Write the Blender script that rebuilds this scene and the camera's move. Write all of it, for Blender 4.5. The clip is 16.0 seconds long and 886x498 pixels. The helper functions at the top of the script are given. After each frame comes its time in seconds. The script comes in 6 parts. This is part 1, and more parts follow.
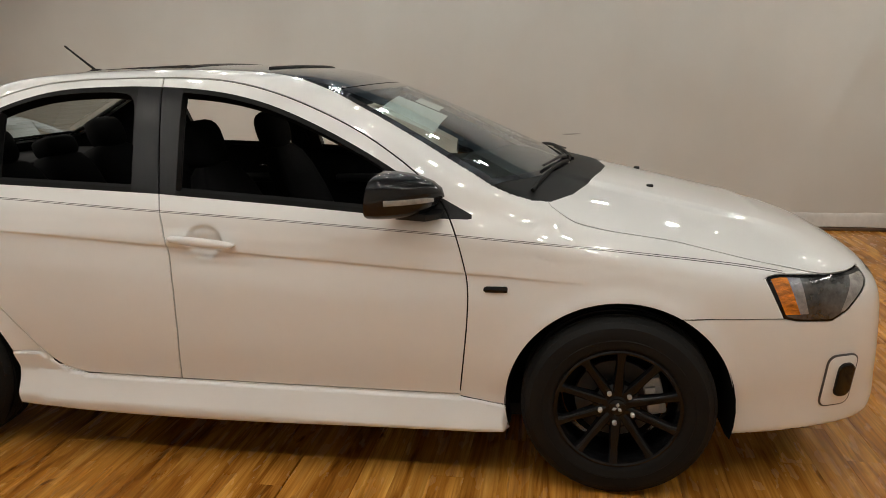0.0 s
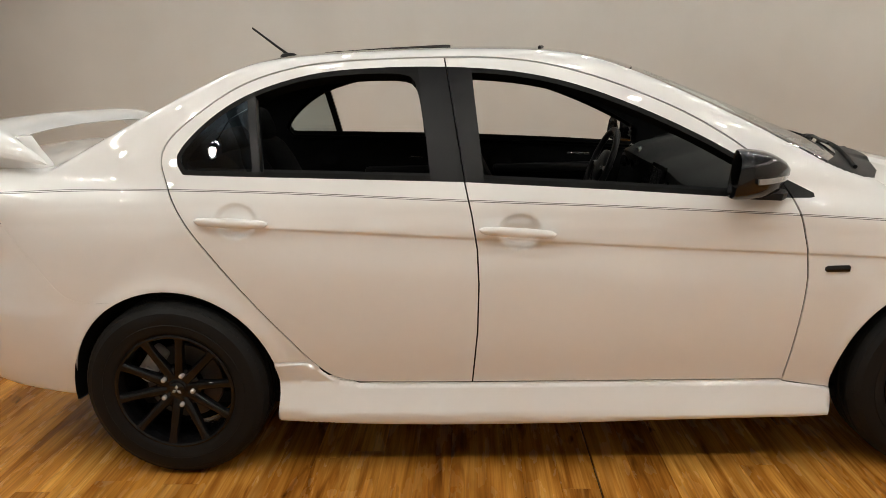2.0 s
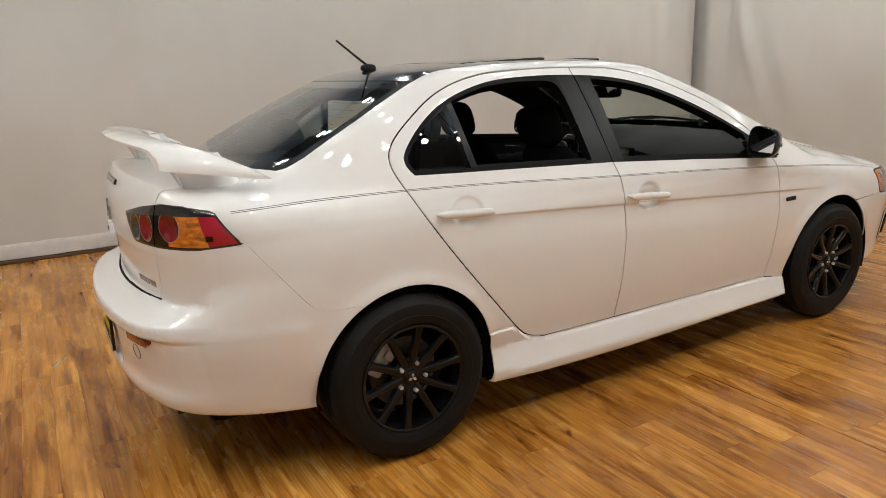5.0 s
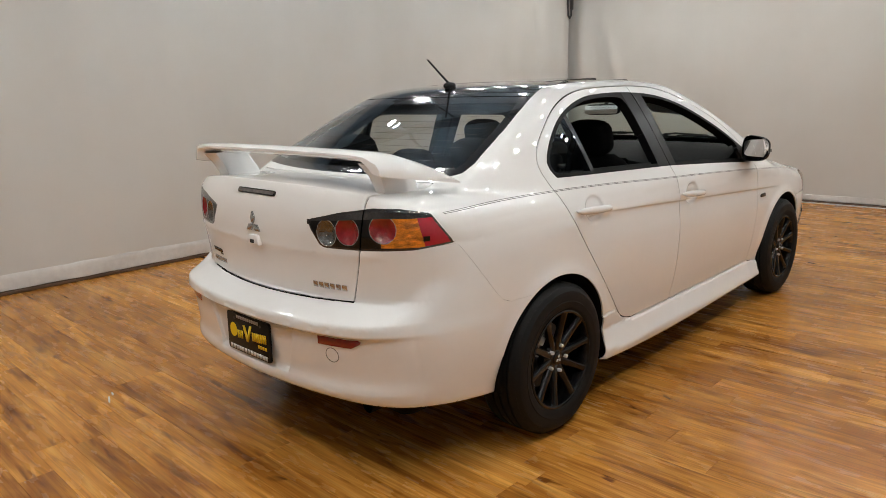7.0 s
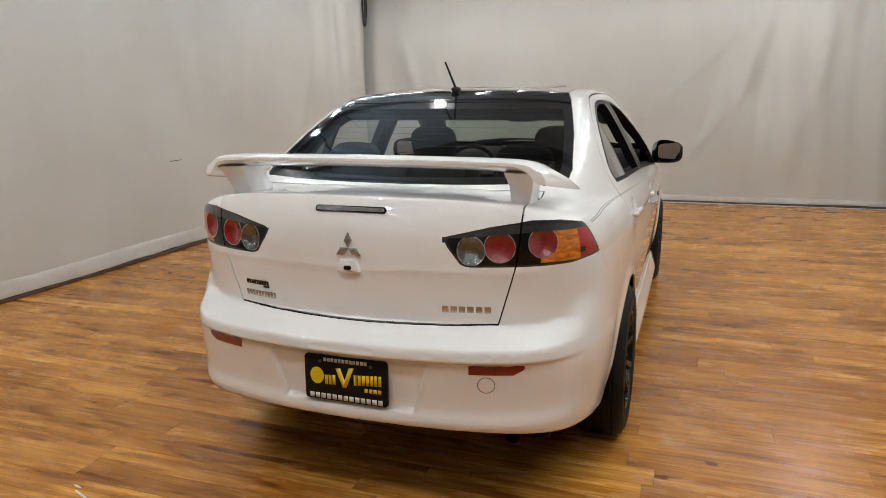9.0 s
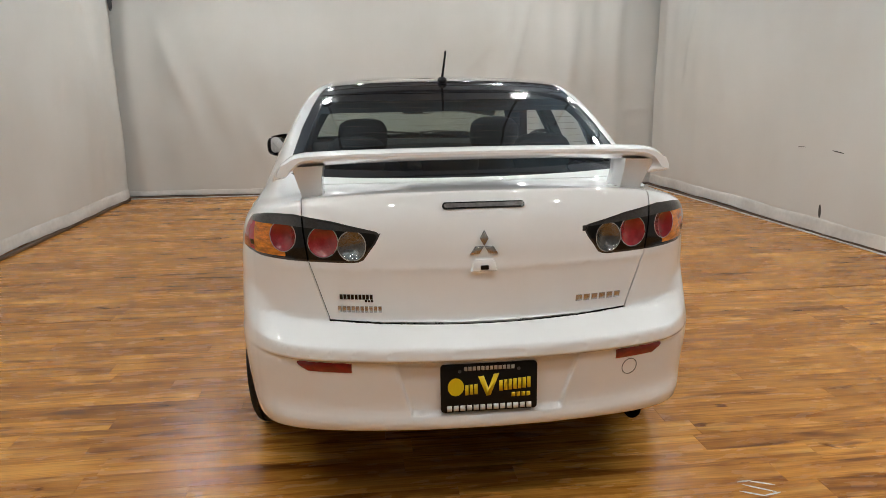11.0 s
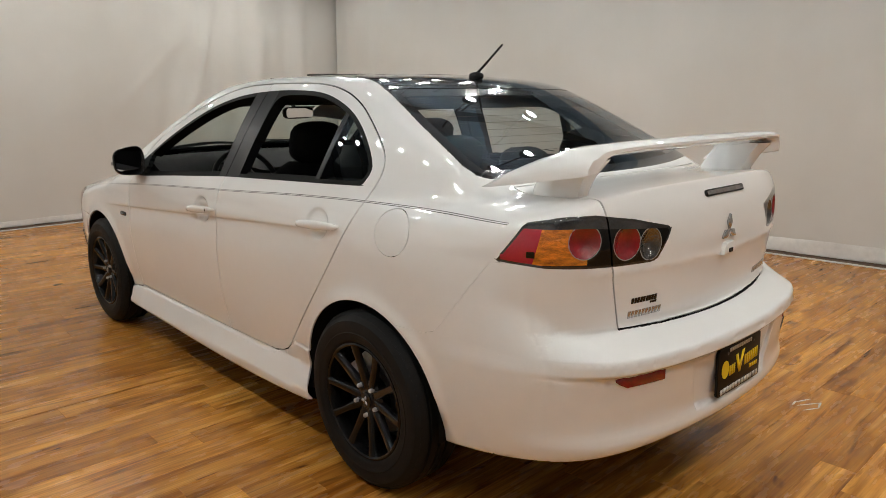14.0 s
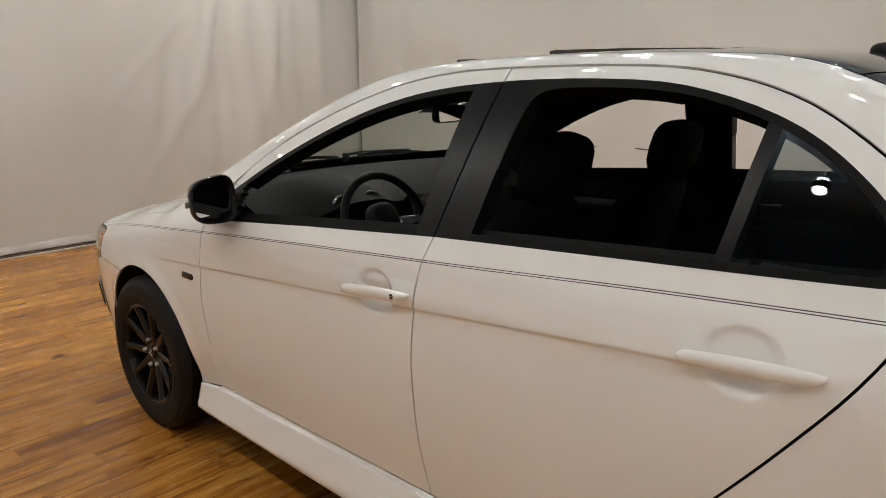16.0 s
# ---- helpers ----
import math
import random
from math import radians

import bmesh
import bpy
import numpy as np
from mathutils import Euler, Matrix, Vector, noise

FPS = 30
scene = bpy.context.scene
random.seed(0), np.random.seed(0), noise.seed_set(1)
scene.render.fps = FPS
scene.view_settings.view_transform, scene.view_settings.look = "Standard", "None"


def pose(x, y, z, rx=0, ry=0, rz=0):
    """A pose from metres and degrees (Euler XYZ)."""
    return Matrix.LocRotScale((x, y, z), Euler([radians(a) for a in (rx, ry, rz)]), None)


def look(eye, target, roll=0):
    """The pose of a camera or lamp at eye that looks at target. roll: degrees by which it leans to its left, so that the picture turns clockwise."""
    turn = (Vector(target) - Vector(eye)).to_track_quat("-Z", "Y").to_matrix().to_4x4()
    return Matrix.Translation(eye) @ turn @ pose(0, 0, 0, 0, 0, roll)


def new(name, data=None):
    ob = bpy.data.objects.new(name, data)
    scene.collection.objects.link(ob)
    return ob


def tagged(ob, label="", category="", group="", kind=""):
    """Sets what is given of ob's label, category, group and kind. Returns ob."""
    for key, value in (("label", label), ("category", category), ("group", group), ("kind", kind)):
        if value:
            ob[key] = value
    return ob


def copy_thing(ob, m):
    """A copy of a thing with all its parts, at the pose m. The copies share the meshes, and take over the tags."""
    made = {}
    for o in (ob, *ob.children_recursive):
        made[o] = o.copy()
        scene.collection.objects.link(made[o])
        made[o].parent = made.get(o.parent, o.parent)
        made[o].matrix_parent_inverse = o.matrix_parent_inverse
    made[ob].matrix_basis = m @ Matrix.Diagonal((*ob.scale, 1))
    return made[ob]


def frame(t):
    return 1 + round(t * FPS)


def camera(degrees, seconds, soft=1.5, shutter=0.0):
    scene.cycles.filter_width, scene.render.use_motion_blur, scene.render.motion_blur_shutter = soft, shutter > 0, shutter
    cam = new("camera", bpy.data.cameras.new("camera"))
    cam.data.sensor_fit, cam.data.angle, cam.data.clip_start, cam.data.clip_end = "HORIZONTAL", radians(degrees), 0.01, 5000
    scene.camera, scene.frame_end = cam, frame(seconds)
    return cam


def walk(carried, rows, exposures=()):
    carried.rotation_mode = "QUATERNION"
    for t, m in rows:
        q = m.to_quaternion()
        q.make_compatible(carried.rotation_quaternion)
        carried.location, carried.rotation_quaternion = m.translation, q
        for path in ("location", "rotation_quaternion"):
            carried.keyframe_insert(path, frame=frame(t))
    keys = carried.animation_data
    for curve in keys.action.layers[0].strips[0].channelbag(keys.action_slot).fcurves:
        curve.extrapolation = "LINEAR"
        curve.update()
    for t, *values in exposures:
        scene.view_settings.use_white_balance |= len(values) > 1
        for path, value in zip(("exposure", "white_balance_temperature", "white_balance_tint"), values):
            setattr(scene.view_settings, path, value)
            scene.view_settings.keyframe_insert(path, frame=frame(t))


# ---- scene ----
cam = camera(64.6, 16.0, soft=0.7)
PATH = [
    (0, (1.117, -3.063, 1.435), (0.787, -1.152, 0.943), -1.2),
    (0.5, (0.749, -3.073, 1.42), (0.48, -1.152, 0.932), -1.2),
    (1, (0.387, -3.055, 1.423), (0.153, -1.129, 0.938), -1.2),
    (1.5, (0.038, -3.079, 1.403), (-0.159, -1.149, 0.918), -1.4),
    (2, (-0.267, -3.075, 1.391), (-0.352, -1.14, 0.895), -1.7),
    (2.5, (-0.565, -3.044, 1.403), (-0.568, -1.106, 0.911), -1.7),
    (3, (-0.943, -3.055, 1.433), (-0.653, -1.14, 0.933), -1.9),
    (3.5, (-1.326, -3.137, 1.46), (-0.913, -1.247, 0.956), -2.0),
    (5.8, (-2.961, -2.836, 1.453), (-1.726, -1.336, 0.979), -1.9),
    (6, (-3.09, -2.775, 1.455), (-1.813, -1.307, 0.993), -1.8),
    (6.5, (-3.387, -2.636, 1.451), (-2.044, -1.224, 0.999), -1.9),
    (7, (-3.635, -2.434, 1.447), (-2.234, -1.078, 1.002), -1.9),
    (7.5, (-3.881, -2.142, 1.438), (-2.369, -0.908, 0.998), -1.9),
    (8, (-4.056, -1.788, 1.434), (-2.487, -0.628, 0.995), -1.8),
    (8.2, (-4.106, -1.653, 1.445), (-2.468, -0.593, 1.008), -1.7),
    (10.3, (-4.383, -0.129, 1.466), (-2.439, -0.035, 1.004), -0.6),
    (10.5, (-4.395, 0.0, 1.466), (-2.45, 0.004, 1.001), -0.9),
    (11, (-4.313, 0.366, 1.454), (-2.379, 0.153, 0.991), -0.7),
    (11.5, (-4.276, 0.743, 1.449), (-2.382, 0.3, 0.985), -0.6),
    (11.9, (-4.208, 1.031, 1.431), (-2.349, 0.453, 0.974), -0.6),
    (12, (-4.176, 1.089, 1.428), (-2.333, 0.463, 0.97), -0.4),
    (12.5, (-3.999, 1.432, 1.419), (-2.257, 0.553, 0.983), -0.1),
    (13, (-3.823, 1.784, 1.425), (-2.184, 0.724, 0.989), -0.1),
    (13.5, (-3.535, 2.029, 1.391), (-2.03, 0.786, 0.959), -0.1),
    (14, (-3.19, 2.232, 1.379), (-1.769, 0.891, 0.952), -0.1),
    (14.5, (-2.797, 2.34, 1.377), (-1.423, 0.951, 0.951), -0.3),
    (14.6, (-2.717, 2.343, 1.354), (-1.343, 0.948, 0.945), -0.0),
    (15, (-2.342, 2.288, 1.408), (-0.995, 0.876, 0.973), -0.4),
    (15.5, (-1.875, 2.174, 1.407), (-0.535, 0.757, 0.96), -0.8),
    (16, (-1.446, 2.009, 1.394), (-0.113, 0.589, 0.937), -0.8),
]
TONE = [(0.0, -0.23, 7000, 8), (1.0, -0.03, 7000, 8), (3.5, 0.03, 7000, 9), (6.0, 0.07, 6500, 8), (7.0, 0.01, 6480, 8), (10.5, 0.06, 6300, 6), (12.5, 0.06, 6380, 6), (16.0, -0.05, 6800, 8)]
walk(cam, [(t, look(eye, target, roll)) for t, eye, target, roll in PATH], TONE)

# ---------------------------------------------------------------- light
world = bpy.data.worlds.new("studio_world")
scene.world = world
world.use_nodes = True
world.node_tree.nodes["Background"].inputs[0].default_value = (0.02, 0.02, 0.02, 1)
world.node_tree.nodes["Background"].inputs[1].default_value = 0.2

LAMP_POWER = 158.0
CEILING = 4.1


# ---------------------------------------------------------------- materials
def material(name, colour, rough=0.5, metal=0.0, coat=0.0, spread=0.0, scale=6.0, bump=0.0, bump_scale=60.0, sheen=0.0, rough_spread=0.0, stretch=(1, 1, 1), spec=0.5):
    """A surface with variation at two scales and fine relief."""
    m = bpy.data.materials.new(name)
    m.use_nodes = True
    n, link = m.node_tree.nodes, m.node_tree.links.new
    b = n["Principled BSDF"]
    b.inputs["Base Color"].default_value = (*colour, 1)
    b.inputs["Roughness"].default_value = rough
    b.inputs["Metallic"].default_value = metal
    b.inputs["Coat Weight"].default_value = coat
    b.inputs["Specular IOR Level"].default_value = spec
    b.inputs["Coat Roughness"].default_value = 0.015
    if sheen:
        b.inputs["Sheen Weight"].default_value = sheen
    at = n.new("ShaderNodeTexCoord")
    fit_ = n.new("ShaderNodeMapping")
    fit_.inputs["Scale"].default_value = stretch
    link(at.outputs["Object"], fit_.inputs["Vector"])
    if spread or rough_spread:
        wide, fine = n.new("ShaderNodeTexNoise"), n.new("ShaderNodeTexNoise")
        wide.inputs["Scale"].default_value, fine.inputs["Scale"].default_value = scale, scale * 9
        fine.inputs["Detail"].default_value = wide.inputs["Detail"].default_value = 4
        link(fit_.outputs[0], wide.inputs["Vector"])
        link(fit_.outputs[0], fine.inputs["Vector"])
        mix = n.new("ShaderNodeMath")
        mix.operation = "MULTIPLY_ADD"
        link(fine.outputs[0], mix.inputs[0])
        mix.inputs[1].default_value = 0.45
        link(wide.outputs[0], mix.inputs[2])
        if spread:
            ramp = n.new("ShaderNodeMapRange")
            ramp.inputs[1].default_value, ramp.inputs[2].default_value = 0.45, 1.0
            ramp.inputs[3].default_value, ramp.inputs[4].default_value = 1 - spread, 1 + spread
            link(mix.outputs[0], ramp.inputs[0])
            tone = n.new("ShaderNodeVectorMath")
            tone.operation = "SCALE"
            tone.inputs[0].default_value = colour
            link(ramp.outputs[0], tone.inputs["Scale"])
            link(tone.outputs[0], b.inputs["Base Color"])
        if rough_spread:
            ramp = n.new("ShaderNodeMapRange")
            ramp.inputs[1].default_value, ramp.inputs[2].default_value = 0.45, 1.0
            ramp.inputs[3].default_value, ramp.inputs[4].default_value = rough - rough_spread, rough + rough_spread
            link(mix.outputs[0], ramp.inputs[0])
            link(ramp.outputs[0], b.inputs["Roughness"])
    if bump:
        grain, rise = n.new("ShaderNodeTexNoise"), n.new("ShaderNodeBump")
        grain.inputs["Scale"].default_value = bump_scale
        grain.inputs["Detail"].default_value = 3
        link(fit_.outputs[0], grain.inputs["Vector"])
        rise.inputs["Strength"].default_value = bump
        rise.inputs["Distance"].default_value = 0.004
        link(grain.outputs[0], rise.inputs["Height"])
        link(rise.outputs[0], b.inputs["Normal"])
    return m


def glossier(m, ior):
    m.node_tree.nodes["Principled BSDF"].inputs["Coat IOR"].default_value = ior
    return m


def glass(name, tint, rough=0.0, least=0.055):
    """A thin pane: it lets light through with a tint and mirrors at its face."""
    m = bpy.data.materials.new(name)
    m.use_nodes = True
    n, link = m.node_tree.nodes, m.node_tree.links.new
    n.remove(n["Principled BSDF"])
    clear, gloss, mix, edge = n.new("ShaderNodeBsdfTransparent"), n.new("ShaderNodeBsdfGlossy"), n.new("ShaderNodeMixShader"), n.new("ShaderNodeLayerWeight")
    clear.inputs[0].default_value = (*tint, 1)
    gloss.inputs["Roughness"].default_value = rough
    gloss.inputs[0].default_value = (0.95, 0.97, 1, 1)
    edge.inputs[0].default_value = 0.5
    steep, gain = n.new("ShaderNodeMath"), n.new("ShaderNodeMath")
    steep.operation, gain.operation = "POWER", "MULTIPLY_ADD"
    link(edge.outputs["Facing"], steep.inputs[0])
    steep.inputs[1].default_value = 3.2
    link(steep.outputs[0], gain.inputs[0])
    gain.inputs[1].default_value, gain.inputs[2].default_value = 0.85, least
    link(gain.outputs[0], mix.inputs[0])
    link(clear.outputs[0], mix.inputs[1])
    link(gloss.outputs[0], mix.inputs[2])
    link(mix.outputs[0], n["Material Output"].inputs[0])
    return m


PAINT = glossier(material("white_pearl_paint", (0.865, 0.865, 0.86), 0.45, coat=1.0, spread=0.015, scale=3, spec=0.12), 1.65)
BLACK_PAINT = material("gloss_black_paint", (0.010, 0.010, 0.012), 0.15, coat=1.0)
MIRROR_BLACK = material("satin_gloss_black_shell", (0.008, 0.008, 0.009), 0.16, spec=0.4)
BLACK_TRIM = material("satin_black_trim", (0.006, 0.006, 0.007), 0.28, spec=0.2, spread=0.1, scale=20)
NUT = material("bright_lug_nut", (0.72, 0.72, 0.72), 0.25, metal=0.55)
SEAL = material("black_rubber_seal", (0.005, 0.005, 0.005), 0.5, bump=0.1, bump_scale=200, spec=0.12)
PLASTIC = material("black_grained_plastic", (0.009, 0.009, 0.010), 0.5, spec=0.28, spread=0.15, scale=12, bump=0.25, bump_scale=350)
DASH = material("soft_dark_dashboard", (0.006, 0.0065, 0.0065), 0.6, spec=0.14, spread=0.2, scale=10, bump=0.3, bump_scale=320)
LINING = material("dark_cabin_lining", (0.008, 0.008, 0.009), 0.75, spec=0.2, spread=0.2, scale=8, bump=0.2, bump_scale=300)
FABRIC = material("black_seat_fabric", (0.006, 0.006, 0.0065), 0.9, spec=0.12, spread=0.25, scale=10, bump=0.35, bump_scale=500)
UNDER = material("dark_underbody", (0.006, 0.006, 0.006), 0.85, spec=0.08, spread=0.3, scale=9, bump=0.3, bump_scale=40)
RUBBER = material("tyre_rubber", (0.0075, 0.0075, 0.0075), 0.62, spec=0.22, spread=0.18, scale=14, bump=0.2, bump_scale=180, rough_spread=0.08)
RIM = material("gloss_black_alloy", (0.005, 0.005, 0.0055), 0.19, spec=0.30, rough_spread=0.05)
BADGE = material("dark_badge_metal", (0.48, 0.48, 0.485), 0.20, metal=0.85, spread=0.1, scale=40)
STEEL = material("brushed_brake_steel", (0.07, 0.07, 0.072), 0.42, metal=0.4, spread=0.15, scale=20)
CASTING = material("cast_brake_iron", (0.48, 0.475, 0.47), 0.5, metal=0.15, spread=0.2, scale=25, bump=0.3, bump_scale=120)
CHROME = material("chrome", (0.80, 0.80, 0.80), 0.10, metal=1.0)
DULL_CHROME = material("darkened_chrome", (0.42, 0.41, 0.40), 0.25, metal=1.0)
RED_LENS = material("red_lamp_lens", (0.23, 0.005, 0.010), 0.22, coat=1.0, spread=0.35, scale=30, bump=0.5, bump_scale=140)
RED_END = material("bright_red_lamp_end", (0.42, 0.012, 0.035), 0.20, coat=1.0, spread=0.15, scale=14)
LAMP_BAND = material("dark_faceted_lamp_trim", (0.10, 0.10, 0.105), 0.16, metal=0.8, coat=0.6, spread=0.5, scale=12, bump=1.0, bump_scale=30)
LENS_RING = material("pale_lens_ring", (0.36, 0.35, 0.35), 0.30, metal=0.5)
RED_DARK = material("dark_red_reflector", (0.22, 0.006, 0.012), 0.14, coat=1.0, spread=0.3, scale=40, bump=0.25, bump_scale=160)
AMBER_LENS = material("amber_lamp_lens", (0.66, 0.20, 0.010), 0.18, coat=1.0, spread=0.75, scale=1.2, bump=1.0, bump_scale=5, stretch=(22, 22, 60))
CLEAR_LENS = material("clear_lamp_lens", (0.34, 0.335, 0.33), 0.16, metal=0.35, coat=1.0, spread=0.35, scale=35, bump=0.5, bump_scale=110)
BOWL = material("silver_lamp_bowl", (0.17, 0.17, 0.17), 0.18, metal=0.85, coat=1.0, spread=0.4, scale=30, bump=1.0, bump_scale=120)
LAMP_BLACK = material("lamp_bezel_black", (0.005, 0.005, 0.005), 0.10, spec=0.42)
LAMP_GREY = material("smoked_headlamp_lens", (0.10, 0.102, 0.105), 0.16, metal=0.5, coat=1.0, spread=0.7, scale=9, bump=0.6, bump_scale=14)
LAMP_EDGE = material("glossy_lamp_edge", (0.025, 0.025, 0.026), 0.12, coat=1.0, spec=0.6)
SMOKED = material("smoked_strip_lens", (0.13, 0.12, 0.12), 0.22, coat=1.0, spread=0.35, scale=60)
STRIPE = material("dark_grey_pinstripe", (0.07, 0.067, 0.07), 0.35)
PLATE_BLACK = material("printed_plate_black", (0.006, 0.006, 0.006), 0.4, spec=0.2, spread=0.1)
YELLOW = material("printed_yellow", (0.80, 0.58, 0.01), 0.35)
WHITE_INK = material("printed_white", (0.75, 0.75, 0.74), 0.4)
GREY_INK = material("printed_grey", (0.58, 0.58, 0.57), 0.4)
PAPER = material("window_paper", (0.62, 0.66, 0.64), 0.6, spread=0.05)
SCREEN_GLASS = glass("green_tinted_windscreen_glass", (0.80, 0.90, 0.86))
BACK_GLASS = glass("smoked_rear_glass", (0.68, 0.74, 0.72))
SIDE_GLASS = glass("smoked_quarter_glass", (0.50, 0.57, 0.57), least=0.15)
WIRE = material("brown_heating_wire", (0.10, 0.06, 0.04), 0.5)
MIRROR = material("mirror_face", (0.85, 0.86, 0.87), 0.02, metal=1.0)


# ---------------------------------------------------------------- mesh helpers
def finish(name, mesh, mat, parent, label="", smooth=True):
    ob = new(name, mesh)
    if mat and not mesh.materials:
        mesh.materials.append(mat)
    if smooth:
        mesh.polygons.foreach_set("use_smooth", [True] * len(mesh.polygons))
    ob.parent = parent
    if label:
        ob["label"] = label
    return ob


def part(name, bm, mat, parent, label="", smooth=True, sharp=35):
    """Links a bmesh as one mesh object under a thing or a part."""
    bmesh.ops.recalc_face_normals(bm, faces=bm.faces)
    for e in bm.edges:
        if len(e.link_faces) == 2 and e.calc_face_angle(0) > radians(sharp):
            e.smooth = False
    mesh = bpy.data.meshes.new(name)
    bm.to_mesh(mesh)
    bm.free()
    return finish(name, mesh, mat, parent, label, smooth)


def thing(name, label, category, at=(0, 0, 0), group="", kind=""):
    ob = new(name)
    ob.location = at
    ob.empty_display_size = 0.1
    return tagged(ob, label, category, group, kind)


def box(bm, mid, size, bevel=0.0, turn=None, seg=2):
    """A box with rounded edges."""
    m = Matrix.Translation(mid) @ (turn.to_4x4() if turn else Matrix.Identity(4)) @ Matrix.Diagonal((*size, 1))
    made = bmesh.ops.create_cube(bm, size=1, matrix=m)["verts"]
    if bevel:
        edges = list({e for v in made for e in v.link_edges})
        bmesh.ops.bevel(bm, geom=edges, offset=bevel, segments=seg, profile=0.5, affect="EDGES")
    return bm


def turned(x=0, y=0, z=0):
    return Euler((radians(x), radians(y), radians(z))).to_matrix()


def pillow(bm, mid, size, power=3.5, turn=None, nu=18, nv=10):
    """A soft, swollen block."""
    m = Matrix.Translation(mid) @ (turn.to_4x4() if turn else Matrix.Identity(4))
    sgn = lambda c: math.copysign(abs(c) ** (2 / power), c)
    rings = []
    for j in range(1, nv):
        v = -math.pi / 2 + math.pi * j / nv
        rings.append([bm.verts.new(m @ Vector((size[0] / 2 * sgn(math.cos(v)) * sgn(math.cos(u)), size[1] / 2 * sgn(math.cos(v)) * sgn(math.sin(u)), size[2] / 2 * sgn(math.sin(v)))))
                      for u in (2 * math.pi * i / nu for i in range(nu))])
    lo, hi = bm.verts.new(m @ Vector((0, 0, -size[2] / 2))), bm.verts.new(m @ Vector((0, 0, size[2] / 2)))
    for a, b in zip(rings, rings[1:]):
        for i in range(nu):
            bm.faces.new((a[i], a[(i + 1) % nu], b[(i + 1) % nu], b[i]))
    for i in range(nu):
        bm.faces.new((lo, rings[0][(i + 1) % nu], rings[0][i]))
        bm.faces.new((hi, rings[-1][i], rings[-1][(i + 1) % nu]))
    return bm


def tube(bm, points, radius, n=8, closed=False, flat=1.0):
    """A round bar along points; radius may be one number or one for each point."""
    pts = [Vector(p) for p in points]
    k = len(pts)
    radii = radius if isinstance(radius, (list, tuple)) else [radius] * k
    rings = []
    for i, p in enumerate(pts):
        before, after = pts[i - 1] if (i or closed) else p, pts[(i + 1) % k] if (i < k - 1 or closed) else p
        d = (after - before).normalized()
        side = d.cross(Vector((0, 0, 1)))
        side = side.normalized() if side.length > 1e-4 else Vector((1, 0, 0))
        up = side.cross(d)
        rings.append([bm.verts.new(p + radii[i] * (side * math.cos(w) + flat * up * math.sin(w))) for w in (2 * math.pi * q / n for q in range(n))])
    for i in range(k if closed else k - 1):
        a, b = rings[i], rings[(i + 1) % k]
        for q in range(n):
            bm.faces.new((a[q], a[(q + 1) % n], b[(q + 1) % n], b[q]))
    if not closed:
        bm.faces.new(rings[0])
        bm.faces.new(rings[-1][::-1])
    return bm


def lathe(bm, profile, n=48, m=None, closed=False):
    """Turns a profile of (radius, offset) round the y axis."""
    m = m or Matrix.Identity(4)
    rings = []
    for r, h in profile:
        if r < 1e-5:
            rings.append([bm.verts.new(m @ Vector((0, h, 0)))])
        else:
            rings.append([bm.verts.new(m @ Vector((r * math.cos(w), h, r * math.sin(w)))) for w in (2 * math.pi * q / n for q in range(n))])
    pairs = list(zip(rings, rings[1:])) + ([(rings[-1], rings[0])] if closed else [])
    for a, b in pairs:
        for q in range(n):
            ring = [a[q % len(a)], a[(q + 1) % len(a)], b[(q + 1) % len(b)], b[q % len(b)]]
            ring = [v for k, v in enumerate(ring) if v not in ring[:k]]
            if len(ring) > 2:
                bm.faces.new(ring)
    if not closed:
        for ring in (rings[0], rings[-1]):
            if len(ring) > 1:
                bm.faces.new(ring)
    return bm


def slab(bm, outline, depth, m, bevel=0.0):
    """A flat outline (u, v) given depth along w, placed by m."""
    lo = [bm.verts.new(m @ Vector((u, v, 0))) for u, v in outline]
    hi = [bm.verts.new(m @ Vector((u, v, depth))) for u, v in outline]
    faces = [bm.faces.new(lo[::-1]), bm.faces.new(hi)]
    k = len(lo)
    faces += [bm.faces.new((lo[i], lo[(i + 1) % k], hi[(i + 1) % k], hi[i])) for i in range(k)]
    if bevel:
        bmesh.ops.bevel(bm, geom=list(faces[1].edges), offset=bevel, segments=2, profile=0.5, affect="EDGES")
    return bm


def loft(bm, sections, cap=True):
    """Joins closed rings of points into a skin."""
    rings = [[bm.verts.new(p) for p in s] for s in sections]
    for a, b in zip(rings, rings[1:]):
        k = len(a)
        for i in range(k):
            bm.faces.new((a[i], a[(i + 1) % k], b[(i + 1) % k], b[i]))
    if cap:
        bm.faces.new(rings[0][::-1])
        bm.faces.new(rings[-1])
    return bm


def rounded(w, h, r, n=4):
    """Outline of a rectangle with round corners, about its middle."""
    out = []
    for cx, cy, a0 in ((w / 2 - r, h / 2 - r, 0), (-w / 2 + r, h / 2 - r, 90), (-w / 2 + r, -h / 2 + r, 180), (w / 2 - r, -h / 2 + r, 270)):
        for i in range(n + 1):
            a = radians(a0 + 90 * i / n)
            out.append((cx + r * math.cos(a), cy + r * math.sin(a)))
    return out


def frame_at(p, out, up=(0, 0, 1)):
    """A pose at p whose z looks along out and whose y is near up."""
    w = Vector(out).normalized()
    u = Vector(up).cross(w).normalized()
    v = w.cross(u)
    m = Matrix((u, v, w)).transposed().to_4x4()
    m.translation = p
    return m

